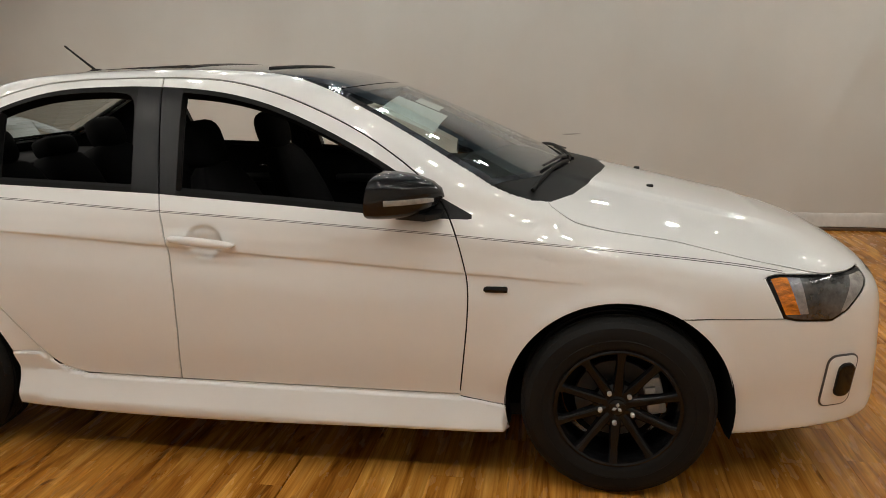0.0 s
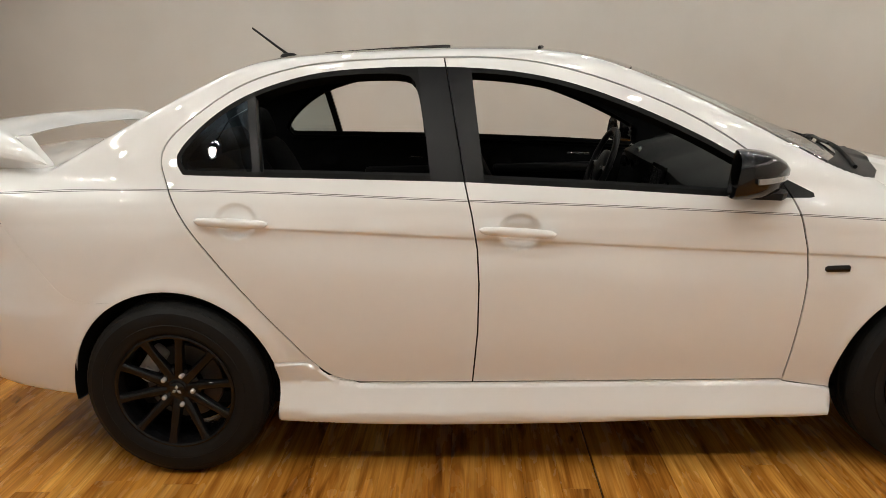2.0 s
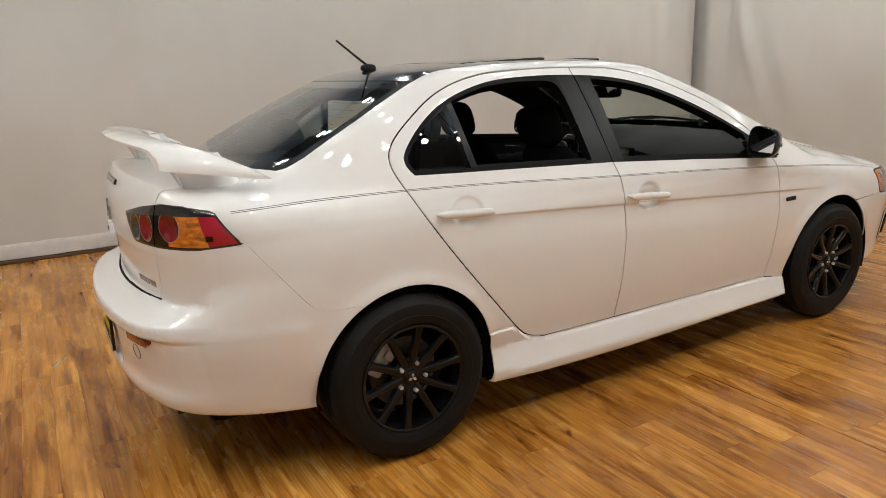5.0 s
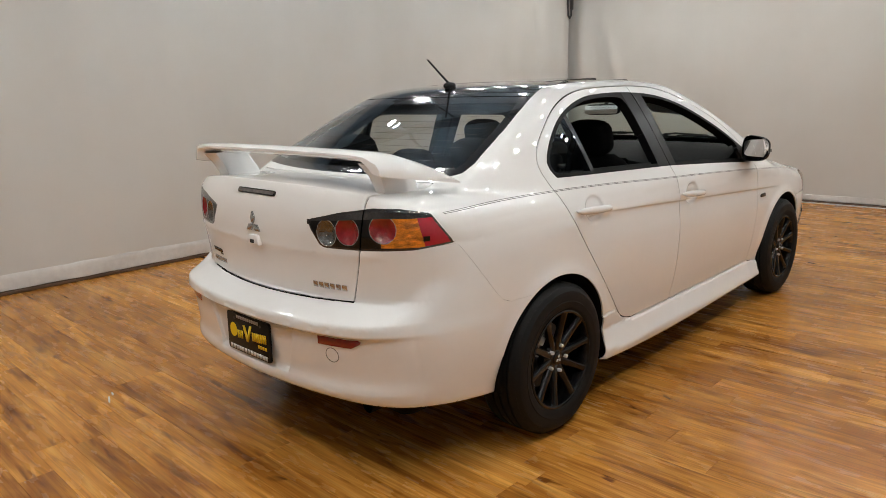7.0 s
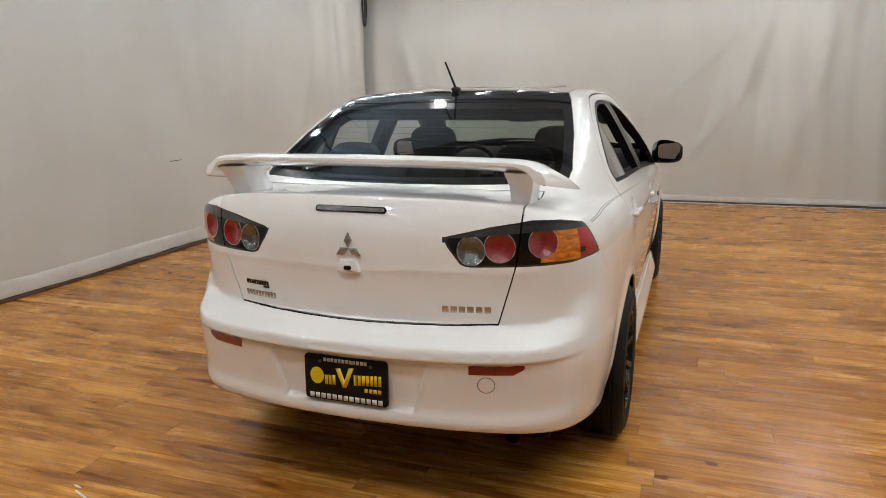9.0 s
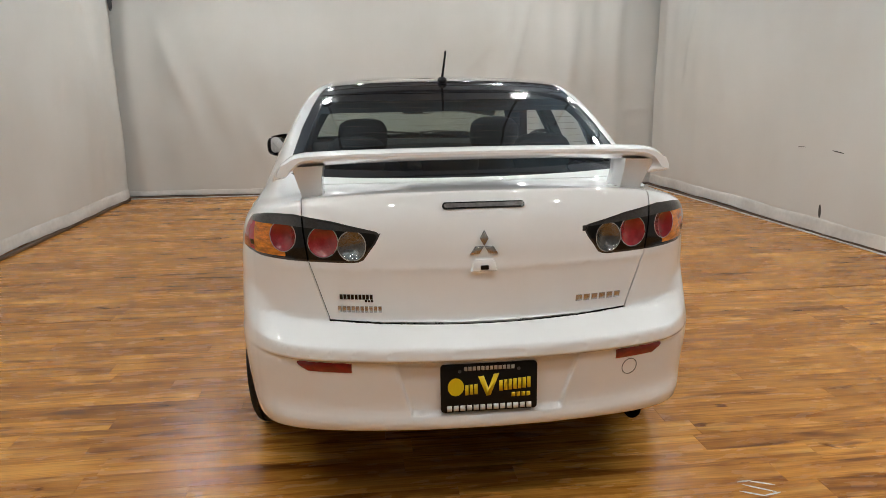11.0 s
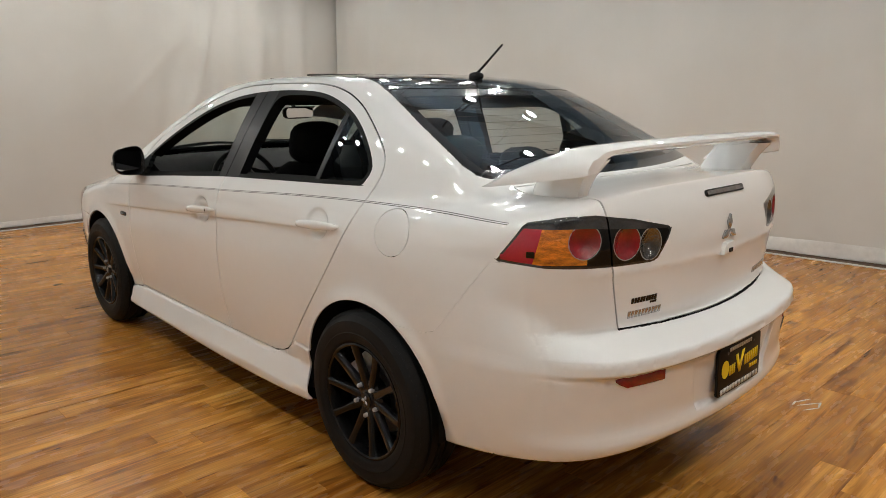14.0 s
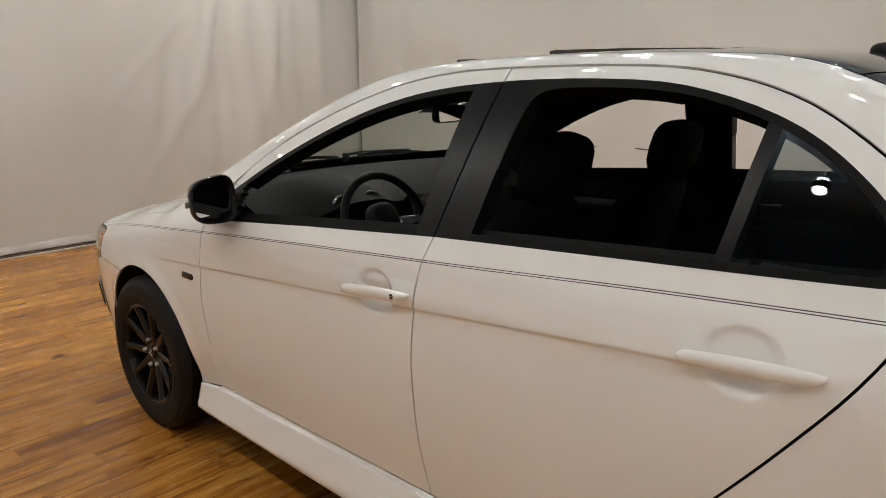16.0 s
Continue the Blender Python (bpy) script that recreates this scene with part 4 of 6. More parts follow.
def lid(x, y):
    """A point of the car's upper side."""
    zs = np.linspace(1.55, 0.5, 1051)
    f = shape(np.full(1051, x), np.full(1051, y), zs)
    p = np.array([[x, y, zs[int(np.argmax(f < 0))]]])
    return Vector(p[0]), Vector(shape_normal(p)[0])


def wheel(front):
    """A tyre on a ten-spoke alloy rim, its face towards -y, about its hub."""
    hub = thing("wheel", "", "")
    bm = bmesh.new()
    R = WHEEL_R
    lathe(bm, [(0.205, -0.075), (0.213, -0.094), (0.224, -0.101), (0.232, -0.1015), (0.250, -0.1065), (0.252, -0.1045), (0.272, -0.106), (0.292, -0.101), (0.294, -0.0985), (0.308, -0.091),
               (0.318, -0.080), (R - 0.001, -0.066), (R - 0.009, -0.0645), (R - 0.009, -0.0555), (R, -0.054), (R, -0.024), (R - 0.008, -0.022), (R - 0.008, -0.012), (R, -0.010), (R, 0.010),
               (R - 0.008, 0.012), (R - 0.008, 0.022), (R, 0.024), (R, 0.054), (R - 0.009, 0.056), (R - 0.001, 0.066), (0.318, 0.080), (0.30, 0.098), (0.26, 0.106), (0.213, 0.094), (0.205, 0.075)], 96, closed=True)
    for k in range(72):
        w = 2 * math.pi * k / 72
        m = Matrix.Rotation(-w, 4, "Y") @ Matrix.Translation((0.3155, -0.0795, 0)) @ Matrix.Rotation(radians(-34), 4, "Z")
        box(bm, (0, 0, 0), (1, 1, 1))
        bm.verts.ensure_lookup_table()
        for v in bm.verts[-8:]:
            v.co = m @ Vector((v.co.x * 0.0035, v.co.y * 0.024, v.co.z * 0.017))
    part("tyre", bm, RUBBER, hub, "black rubber tyre")
    bm = bmesh.new()
    lathe(bm, [(0.2125, -0.090), (0.2125, -0.097), (0.206, -0.0995), (0.200, -0.096), (0.196, -0.085), (0.190, -0.05), (0.186, 0.04), (0.196, 0.085), (0.204, 0.085), (0.200, 0.0), (0.204, -0.08)], 80, closed=True)
    rim = part("rim", bm, RIM, hub, "gloss black alloy rim")
    for k in range(10):
        w = radians(90 + 36 * k + (5 if front else -3))
        m = Matrix.Rotation(-w, 4, "Y")
        bm = bmesh.new()
        secs = []
        for r, y, wide, deep in ((0.036, -0.070, 0.016, 0.030), (0.062, -0.076, 0.0165, 0.030), (0.10, -0.081, 0.0145, 0.026), (0.15, -0.088, 0.0125, 0.022), (0.185, -0.0945, 0.0130, 0.022), (0.201, -0.0965, 0.018, 0.024)):
            secs.append([m @ Vector((r, y + dy * deep, dz * wide)) for dz, dy in ((-1.25, 0.9), (-1, 0.16), (-0.62, 0.0), (0.62, 0.0), (1, 0.16), (1.25, 0.9))])
        loft(bm, secs)
        part("spoke", bm, RIM, rim, sharp=50)
    bm = bmesh.new()
    lathe(bm, [(0.0, -0.074), (0.03, -0.074), (0.034, -0.071), (0.04, -0.070), (0.072, -0.068), (0.080, -0.062), (0.082, -0.03), (0.0, -0.03)], 40)
    part("hub_plate", bm, RIM, rim)
    bm = bmesh.new()
    lathe(bm, [(0.0, -0.080), (0.024, -0.0795), (0.028, -0.077), (0.029, -0.070)], 28)
    cap = part("hub_cap", bm, LAMP_BLACK, rim, "black hub cap with a small silver emblem")
    bm = bmesh.new()
    for k in range(3):
        m = frame_at(Vector((0, -0.0805, 0)), (0, -1, 0)) @ Matrix.Rotation(radians(120 * k), 4, "Z")
        slab(bm, [(0, 0.001), (0.0062, 0.010), (0, 0.0195), (-0.0062, 0.010)], 0.0016, m)
    part("emblem", bm, NUT, rim, "small silver emblem")
    for k in range(5):
        w = radians(72 * k + 54 + (0 if front else 20))
        bm = bmesh.new()
        lathe(bm, [(0.0, -0.088), (0.005, -0.087), (0.0078, -0.084), (0.0088, -0.062)], 12, Matrix.Translation((0.057 * math.cos(w), 0, 0.057 * math.sin(w))))
        part("lug_nut", bm, NUT, rim, "chrome lug nut")
    bm = bmesh.new()
    lathe(bm, [(0.0, -0.018), (0.07, -0.02), (0.075, -0.003), (0.138, -0.003), (0.140, 0.0), (0.140, 0.016), (0.075, 0.018), (0.0, 0.02)], 48)
    part("brake_disc", bm, STEEL, hub, "worn steel brake disc")
    bm = bmesh.new()
    w = radians(20 if front else 150)
    m = Matrix.Rotation(-w, 4, "Y").to_3x3()
    box(bm, m @ Vector((0.128, -0.012, 0)), (0.062, 0.055, 0.135), 0.012, m)
    box(bm, m @ Vector((0.118, -0.045, 0.022)), (0.038, 0.016, 0.036), 0.005, m)
    box(bm, m @ Vector((0.118, -0.045, -0.03)), (0.038, 0.016, 0.036), 0.005, m)
    part("brake_caliper", bm, CASTING, hub, "grey cast brake caliper")
    bm = bmesh.new()
    lathe(bm, [(0.0, 0.03), (0.182, 0.05), (0.182, 0.052), (0.0, 0.05)], 32)
    part("back_plate", bm, UNDER, hub, "dark back plate")
    return hub


for sx in (1, -1):
    first = wheel(sx > 0)
    for sy in (-1, 1):
        w = first if sy < 0 else copy_thing(first, Matrix.Identity(4))
        w.parent = car
        w.matrix_basis = pose(sx * AXLE, sy * 0.766, HUB_Z + 0.003, 0, 7 if sy < 0 else 20, 0 if sy < 0 else 180)


def arch_liner(x, s, r):
    """Dark lining of a wheel arch."""
    bm = bmesh.new()
    angles = [radians(-15 + 210 * i / 28) for i in range(29)]
    rows = [[bm.verts.new((x + rr * math.cos(w), s * y, max(0.225 if x > 0 else 0.288, HUB_Z + rr * math.sin(w)))) for w in angles] for rr, y in ((r + 0.003, 0.832), (r - 0.004, 0.795), (r - 0.004, 0.55), (0.02, 0.54))]
    for a, b in zip(rows, rows[1:]):
        for i in range(28):
            bm.faces.new((a[i], a[i + 1], b[i + 1], b[i]))
    part("arch_liner", bm, UNDER, car, "dark wheel arch liner")


for s in (-1, 1):
    arch_liner(AXLE, s, 0.378)
    arch_liner(-AXLE, s, 0.368)


def door_handle(door, s, x0, z0, x1, z1, lock):
    bm = bmesh.new()
    secs = []
    for t in (0, 0.012, 0.03, 0.06, 0.12, 0.2, 0.3, 0.4, 0.5, 0.6, 0.7, 0.8, 0.88, 0.94, 0.97, 0.988, 1.0):
        x, z = x0 + (x1 - x0) * t, z0 + (z1 - z0) * t
        p, n = skin(x, z, s)
        ends = min(1.0, (math.sin(math.pi * min(max(t, 0.0), 1.0)) * 4.5 + 0.02) ** 0.5)
        out = 0.004 + 0.022 * min(1, ends) if 0.22 < t < 0.78 else 0.002 + 0.016 * min(1, ends)
        base = skin(x0 + (x1 - x0) * 0.02, z0, s)[0].y + (skin(x1, z1, s)[0].y - skin(x0, z0, s)[0].y) * t
        high = (0.0125 + 0.004 * math.sin(math.pi * t)) * max(0.25, min(1, ends))
        y = base + s * (0.017 * min(1, ends) + 0.002)
        secs.append([Vector((x, y + s * 0.0105 * math.cos(w), z + high * math.sin(w))) for w in (2 * math.pi * k / 12 for k in range(12))])
    loft(bm, secs)
    h = part("door_handle", bm, PAINT, door, "white bar handle over a round bowl")
    if lock:
        bm = bmesh.new()
        t = 0.14
        p = Vector((x0 + (x1 - x0) * t, skin(x0, z0, s)[0].y + s * 0.0275, z0 + (z1 - z0) * t))
        lathe(bm, [(0.0, -0.004), (0.0065, -0.004), (0.007, 0.002)], 14, Matrix.Translation(p))
        part("key_lock", bm, LAMP_BLACK, door, "small dark key lock")


for s in (-1, 1):
    door_handle(DOOR[s, "front"], s, -0.245, 0.886, 0.003, 0.866, s > 0)
    door_handle(DOOR[s, "rear"], s, -1.183, 0.931, -0.938, 0.917, False)


def side_mirror(s):
    """A shell whose front sweeps inwards from the outer rim of the glass."""
    bm = bmesh.new()
    secs = []
    for x, y, wide, high, z in ((0.545, 0.915, 0.070, 0.84, 1.053), (0.510, 0.917, 0.075, 0.90, 1.053), (0.500, 0.917, 0.081, 0.97, 1.054), (0.506, 0.917, 0.085, 1.0, 1.054), (0.545, 0.908, 0.084, 1.0, 1.052), (0.59, 0.888, 0.076, 0.95, 1.048),
                                (0.63, 0.866, 0.062, 0.85, 1.043), (0.665, 0.845, 0.045, 0.68, 1.038), (0.69, 0.826, 0.024, 0.42, 1.034), (0.698, 0.820, 0.004, 0.08, 1.032)):
        ring = []
        for k in range(24):
            w = 2 * math.pi * k / 24
            cu, cv = math.cos(w), math.sin(w)
            u, v = math.copysign(abs(cu) ** 0.62, cu), math.copysign(abs(cv) ** 0.62, cv)
            ring.append(Vector((x + 0.010 * v - 0.20 * wide * u * max(0.0, min(1.0, (0.62 - x) / 0.08)), s * (y + wide * u), z + 0.072 * high * v * (1.0 - (0.16 if v > 0 else 0.08) * u))))
        secs.append(ring)
    loft(bm, secs)
    m = part("side_mirror", bm, MIRROR_BLACK, DOOR[s, "front"], "gloss black side mirror with an indicator strip", sharp=60)
    m.location = (0.032, s * 0.008, 0.0)
    bm = bmesh.new()
    glass_at = frame_at(Vector((0.528, s * 0.914, 1.054)), (-1, -0.13, 0.0))
    slab(bm, [(u, v * (1 - 1.2 * (u if s > 0 else -u)) + 0.002) for u, v in rounded(0.136, 0.098, 0.026)], 0.004, glass_at)
    part("mirror_glass", bm, MIRROR, m, "mirror glass")
    bm = bmesh.new()
    pts = []
    for k in range(9):
        u = k / 8
        x = 0.545 + 0.135 * u
        pts.append(Vector((x, s * (float(smooth_lerp(np.array(x), [0.50, 0.545, 0.59, 0.63, 0.665, 0.69], [1.002, 0.992, 0.964, 0.928, 0.890, 0.850])) - 0.0015), 1.043 - 0.006 * u)))
    secs = [[p + Vector((0, s * dy, dz)) for dy, dz in ((-0.008, -0.0085), (0.0035, -0.0085), (0.0045, 0.0), (0.0035, 0.0085), (-0.008, 0.0085))] for p in pts]
    loft(bm, secs)
    part("indicator_lens", bm, CLEAR_LENS, m, "clear indicator strip")
    bm = bmesh.new()
    loft(bm, [[Vector((x + dx, s * y, z + dz)) for dx, dz in ((-0.05, -0.010), (0.045, -0.016), (0.05, 0.004), (-0.045, 0.012))] for x, y, z in ((0.655, 0.80, 0.985), (0.645, 0.85, 0.982), (0.61, 0.90, 0.985))])
    part("mirror_arm", bm, PLASTIC, m, "black mirror arm")


for s in (-1, 1):
    side_mirror(s)


def spoiler():
    """Raised rear wing on two feet, its ends swept down and forward."""
    bm = bmesh.new()
    table = [(0.0, -1.985, 1.206, -2.170, 1.244, 0.030, 0.0), (0.3, -1.965, 1.201, -2.153, 1.241, 0.030, 0.0), (0.48, -1.935, 1.192, -2.125, 1.235, 0.032, 0.0), (0.57, -1.90, 1.180, -2.104, 1.228, 0.034, 0.004),
             (0.615, -1.855, 1.163, -2.094, 1.221, 0.034, 0.016), (0.65, -1.80, 1.142, -2.088, 1.208, 0.030, 0.030), (0.68, -1.755, 1.122, -2.082, 1.200, 0.024, 0.028), (0.70, -1.735, 1.110, -2.078, 1.180, 0.014, 0.012)]
    cols = list(zip(*table))
    ys = list(np.linspace(-0.70, 0.70, 57))
    secs = []
    for y in ys:
        lx, lz, tx, tz, th, drop = [float(smooth_lerp(np.array(abs(y)), cols[0], cols[k])) for k in range(1, 7)]
        ring = []
        for t, h in ((0, 0), (0.06, 0.45), (0.2, 0.85), (0.45, 1.0), (0.75, 0.75), (0.95, 0.35), (1.0, 0.1), (1.0, -0.15), (0.92, -0.30), (0.7, -0.30), (0.4, -0.30), (0.15, -0.25), (0.03, -0.16)):
            ring.append(Vector((lx + (tx - lx) * t, y - math.copysign(0.060 * t * max(0, (abs(y) - 0.56) / 0.14), y), lz + (tz - lz) * t + th * h - (drop * t if h < 0 else 0.0))))
        secs.append(ring)
    loft(bm, secs)
    wing = part("rear_spoiler", bm, PAINT, boot_lid, "white raised rear spoiler", sharp=45)
    for s in (-1, 1):
        bm = bmesh.new()
        secs = []
        for z, x0, x1, y0, y1 in ((1.055, -1.80, -2.012, 0.500, 0.580), (1.10, -1.81, -2.010, 0.505, 0.580), (1.15, -1.84, -2.035, 0.505, 0.592), (1.20, -1.87, -2.075, 0.495, 0.60)):
            secs.append([Vector((x, s * y, z)) for x, y in ((x0, (y0 + y1) / 2), (x0 - 0.03, y0 + 0.008), ((x0 + x1) / 2, y0), (x1 + 0.02, y0 + 0.004), (x1, (y0 + y1) / 2), (x1 + 0.01, y1 - 0.004), ((x0 + x1) / 2, y1), (x0 - 0.03, y1 - 0.008))])
        loft(bm, secs)
        part("spoiler_foot", bm, PAINT, boot_lid, sharp=50)
    return wing


spoiler()


def fixed(name, outline, depth, p, n, mat, parent, label="", bevel=0.0, sink=0.002, up=(0, 0, 1)):
    """A flat piece lying on the skin at p."""
    bm = bmesh.new()
    slab(bm, outline, depth + sink, frame_at(p - n * sink, n, up), bevel)
    return part(name, bm, mat, parent, label, sharp=30)


# boot lid: brake lamp strip, emblem, camera housing, badges
p, n = stern(0.0, 1.078)
strip = fixed("brake_lamp", rounded(0.262, 0.022, 0.010), 0.003, p, n, LAMP_BLACK, boot_lid, "smoked high brake lamp strip", sink=0.012)
fixed("strip_lens", rounded(0.250, 0.013, 0.006), 0.005, p, n, SMOKED, strip, "smoked strip lens")
p, n = stern(0.002, 0.951)
for k, (du, dv, turn) in enumerate(((0, 0.0, 0), (0, 0, 120), (0, 0, 240))):
    bm = bmesh.new()
    slab(bm, [(0, 0.001), (0.0140, 0.025), (0, 0.052), (-0.0140, 0.025)], 0.009, frame_at(p, n) @ Matrix.Rotation(radians(turn), 4, "Z"), 0.003)
    part("emblem_lozenge", bm, BADGE, boot_lid, "chrome lozenge of the emblem", sharp=20)
p, n = stern(0.002, 0.890)
house = fixed("camera_housing", [(-0.041, -0.02), (0.041, -0.02), (0.036, 0.006), (0.028, 0.020), (-0.028, 0.020), (-0.036, 0.006)], 0.016, p, n, PAINT, boot_lid, "white camera housing", 0.006)
fixed("camera_lens", rounded(0.026, 0.014, 0.003), 0.0185, p + Vector((0, 0, -0.006)), n, LAMP_BLACK, house, "black camera lens")


def badge(name, y0, y1, z, high, letters, mat, label, parent):
    """A row of raised bars as long as the badge."""
    step_ = (y1 - y0) / letters
    for i in range(letters):
        bm = bmesh.new()
        p, n = stern(y0 + step_ * (i + 0.5), z)
        w = abs(step_) * 0.78
        slab(bm, [(-w / 2, -high / 2), (w / 2, -high / 2), (w / 2, high / 2), (-w / 2, high / 2)], 0.003, frame_at(p, n), 0.001)
        part(name, bm, mat, parent, label)


badge("model_badge", -0.311, -0.478, 0.752, 0.022, 6, BADGE, "chrome model badge as plain bars", boot_lid)
badge("maker_badge", 0.470, 0.327, 0.742, 0.022, 10, BADGE, "dark chrome badge as plain bars", boot_lid)
badge("dealer_sticker", 0.463, 0.355, 0.785, 0.017, 9, LAMP_BLACK, "black dealer sticker as plain bars", boot_lid)
badge("dealer_sticker", 0.383, 0.354, 0.771, 0.007, 3, LAMP_BLACK, "black dealer sticker as plain bars", boot_lid)

# number plate
p = Vector((-2.262, -0.003, 0.505))
n = Vector((-1, 0, 0.03)).normalized()
plate = fixed("number_plate", rounded(0.312, 0.160, 0.012), 0.004, p, n, PLATE_BLACK, rear_bumper, "black dealer plate with yellow and white bars", 0.0015, 0.006)
pm = frame_at(p + n * 0.0045, n)


def plate_bars(name, u0, u1, v, high, letters, mat, slope=0.0):
    """A row of flat bars printed on the plate."""
    st = (u1 - u0) / letters
    for i in range(letters):
        bm = bmesh.new()
        w, h = st * 0.74, high
        u, vv = u0 + st * (i + 0.5), v + slope * (i / letters)
        slab(bm, [(u + a * w, vv + b * h) for a, b in ((-0.5, -0.5), (0.5, -0.5), (0.5, 0.5), (-0.5, 0.5))], 0.0012, pm)
        part(name, bm, mat, plate)


for name, outline in (("yellow_disc", [(-0.108 + 0.026 * math.cos(a), 0.006 + 0.030 * math.sin(a)) for a in (2 * math.pi * k / 20 for k in range(20))]),
                      ("yellow_wedge", [(-0.036, 0.038), (-0.018, 0.040), (-0.003, -0.002), (0.014, 0.044), (0.032, 0.046), (0.004, -0.026), (-0.010, -0.028)])):
    bm = bmesh.new()
    slab(bm, outline, 0.0012, pm)
    part(name, bm, YELLOW, plate)
plate_bars("yellow_bar", -0.080, -0.036, -0.006, 0.034, 3, YELLOW, 0.003)
plate_bars("yellow_bar", 0.030, 0.136, 0.004, 0.036, 7, YELLOW, 0.008)
plate_bars("yellow_bar", 0.07, 0.135, -0.028, 0.014, 4, YELLOW)
plate_bars("white_bar", -0.14, 0.14, -0.066, 0.018, 13, WHITE_INK)
plate_bars("grey_bar", -0.083, 0.083, 0.066, 0.013, 12, GREY_INK)
for u in (-0.095, 0.095):
    bm = bmesh.new()
    lathe(bm, [(0.0, 0.003), (0.005, 0.0025), (0.006, -0.002)], 12, pm @ Matrix.Translation((u, 0.058, 0)) @ Matrix.Rotation(radians(90), 4, "X"))
    part("plate_screw", bm, STEEL, plate, "steel plate screw")

# small dark square in the red end of each tail lamp
for s in (-1, 1):
    q, nn = skin(-1.972, 0.945, s)
    fixed("lamp_marker", rounded(0.024, 0.018, 0.002), 0.0025, q, nn, LAMP_BLACK, car, "small dark square in the lamp")

# rear reflectors, bent round the bumper
for s in (-1, 1):
    bm = bmesh.new()
    secs = []
    for t in (0.0, 0.03, 0.2, 0.4, 0.6, 0.8, 0.95, 1.0):
        hi, lo = 0.5965 - 0.004 * (t == 1.0), 0.564 + 0.022 * max(0.0, t - 0.86) / 0.14
        y = 0.430 + 0.174 * t
        ring = []
        for z, out in ((lo, -0.010), (lo, 0.0025), (lo + 0.003, 0.004), (hi - 0.003, 0.004), (hi, 0.0025), (hi, -0.010)):
            q, nn = stern(y, min(z, 0.592))
            ring.append(Vector((q.x, s * y, z)) + Vector((-0.95, s * 0.3, 0)) * out)
        secs.append(ring)
    loft(bm, secs)
    part("reflector", bm, RED_DARK, rear_bumper, "dark red reflector")

# towing cover ring and exhaust
p, n = stern(-0.485, 0.527)
bm = bmesh.new()
m = frame_at(p + n * 0.0005, n)
tube(bm, [m @ Vector((0.028 * math.cos(w), 0.028 * math.sin(w), 0)) for w in (2 * math.pi * i / 32 for i in range(32))], 0.0013, 6, True)
part("towing_cover", bm, STRIPE, rear_bumper, "round towing eye cover")
bm = bmesh.new()
lathe(bm, [(0.027, 0.0), (0.029, 0.003), (0.029, 0.30), (0.025, 0.30), (0.025, 0.006)], 28, Matrix.Translation((-2.115, -0.548, 0.312)) @ Matrix.Rotation(radians(-90), 4, "Z"), closed=True)
part("tail_pipe", bm, UNDER, car, "dull steel tail pipe")
bm = bmesh.new()
box(bm, (-1.85, -0.42, 0.33), (0.36, 0.5, 0.16), 0.05)
part("silencer", bm, UNDER, car, "dark silencer box")

# aerial on the roof
base, up_ = lid(-1.035, 0.0)
bm = bmesh.new()
pillow(bm, base + Vector((0, 0, 0.010)), (0.075, 0.042, 0.036), 2.4)
foot = part("aerial", bm, PLASTIC, car, "black roof aerial")
bm = bmesh.new()
tip = Vector((-1.182, 0, 1.584))
tube(bm, [base + Vector((0.006, 0, 0.014)), base.lerp(tip, 0.3) + Vector((0, 0, 0.012)), tip], [0.0062, 0.0052, 0.0042], 10)
part("mast", bm, PLASTIC, foot, "thin black mast")

# heating wires on the rear window
for k in range(10):
    bm = bmesh.new()
    x = -1.68 + 0.048 * k
    tube(bm, [lid(x + 0.2 * y * y, y)[0] - Vector((0, 0, 0.004)) for y in np.linspace(-0.52, 0.52, 13)], 0.0005, 4)
    part("heating_wire", bm, WIRE, rear_window, "thin brown heating wire")

# sunroof, slid open
bm = bmesh.new()
secs = []
for x, dz in ((-0.80, 0.001), (-0.77, 0.002), (-0.55, 0.004), (-0.36, 0.008), (-0.335, 0.007)):
    top = [lid(x, y)[0] + Vector((0, 0, dz)) for y in np.linspace(-0.40, 0.40, 13)]
    low = [v - Vector((0, 0, 0.014)) for v in top[::-1]]
    secs.append(top + low)
loft(bm, secs)
part("sunroof_panel", bm, BLACK_PAINT, roof, "dark glass sunroof panel slid back")
bm = bmesh.new()
tube(bm, [lid(0.03 - 0.25 * y * y, y)[0] + Vector((0, 0, 0.003)) for y in np.linspace(-0.40, 0.40, 15)], 0.006, 8)
part("wind_deflector", bm, PLASTIC, roof, "black wind deflector")

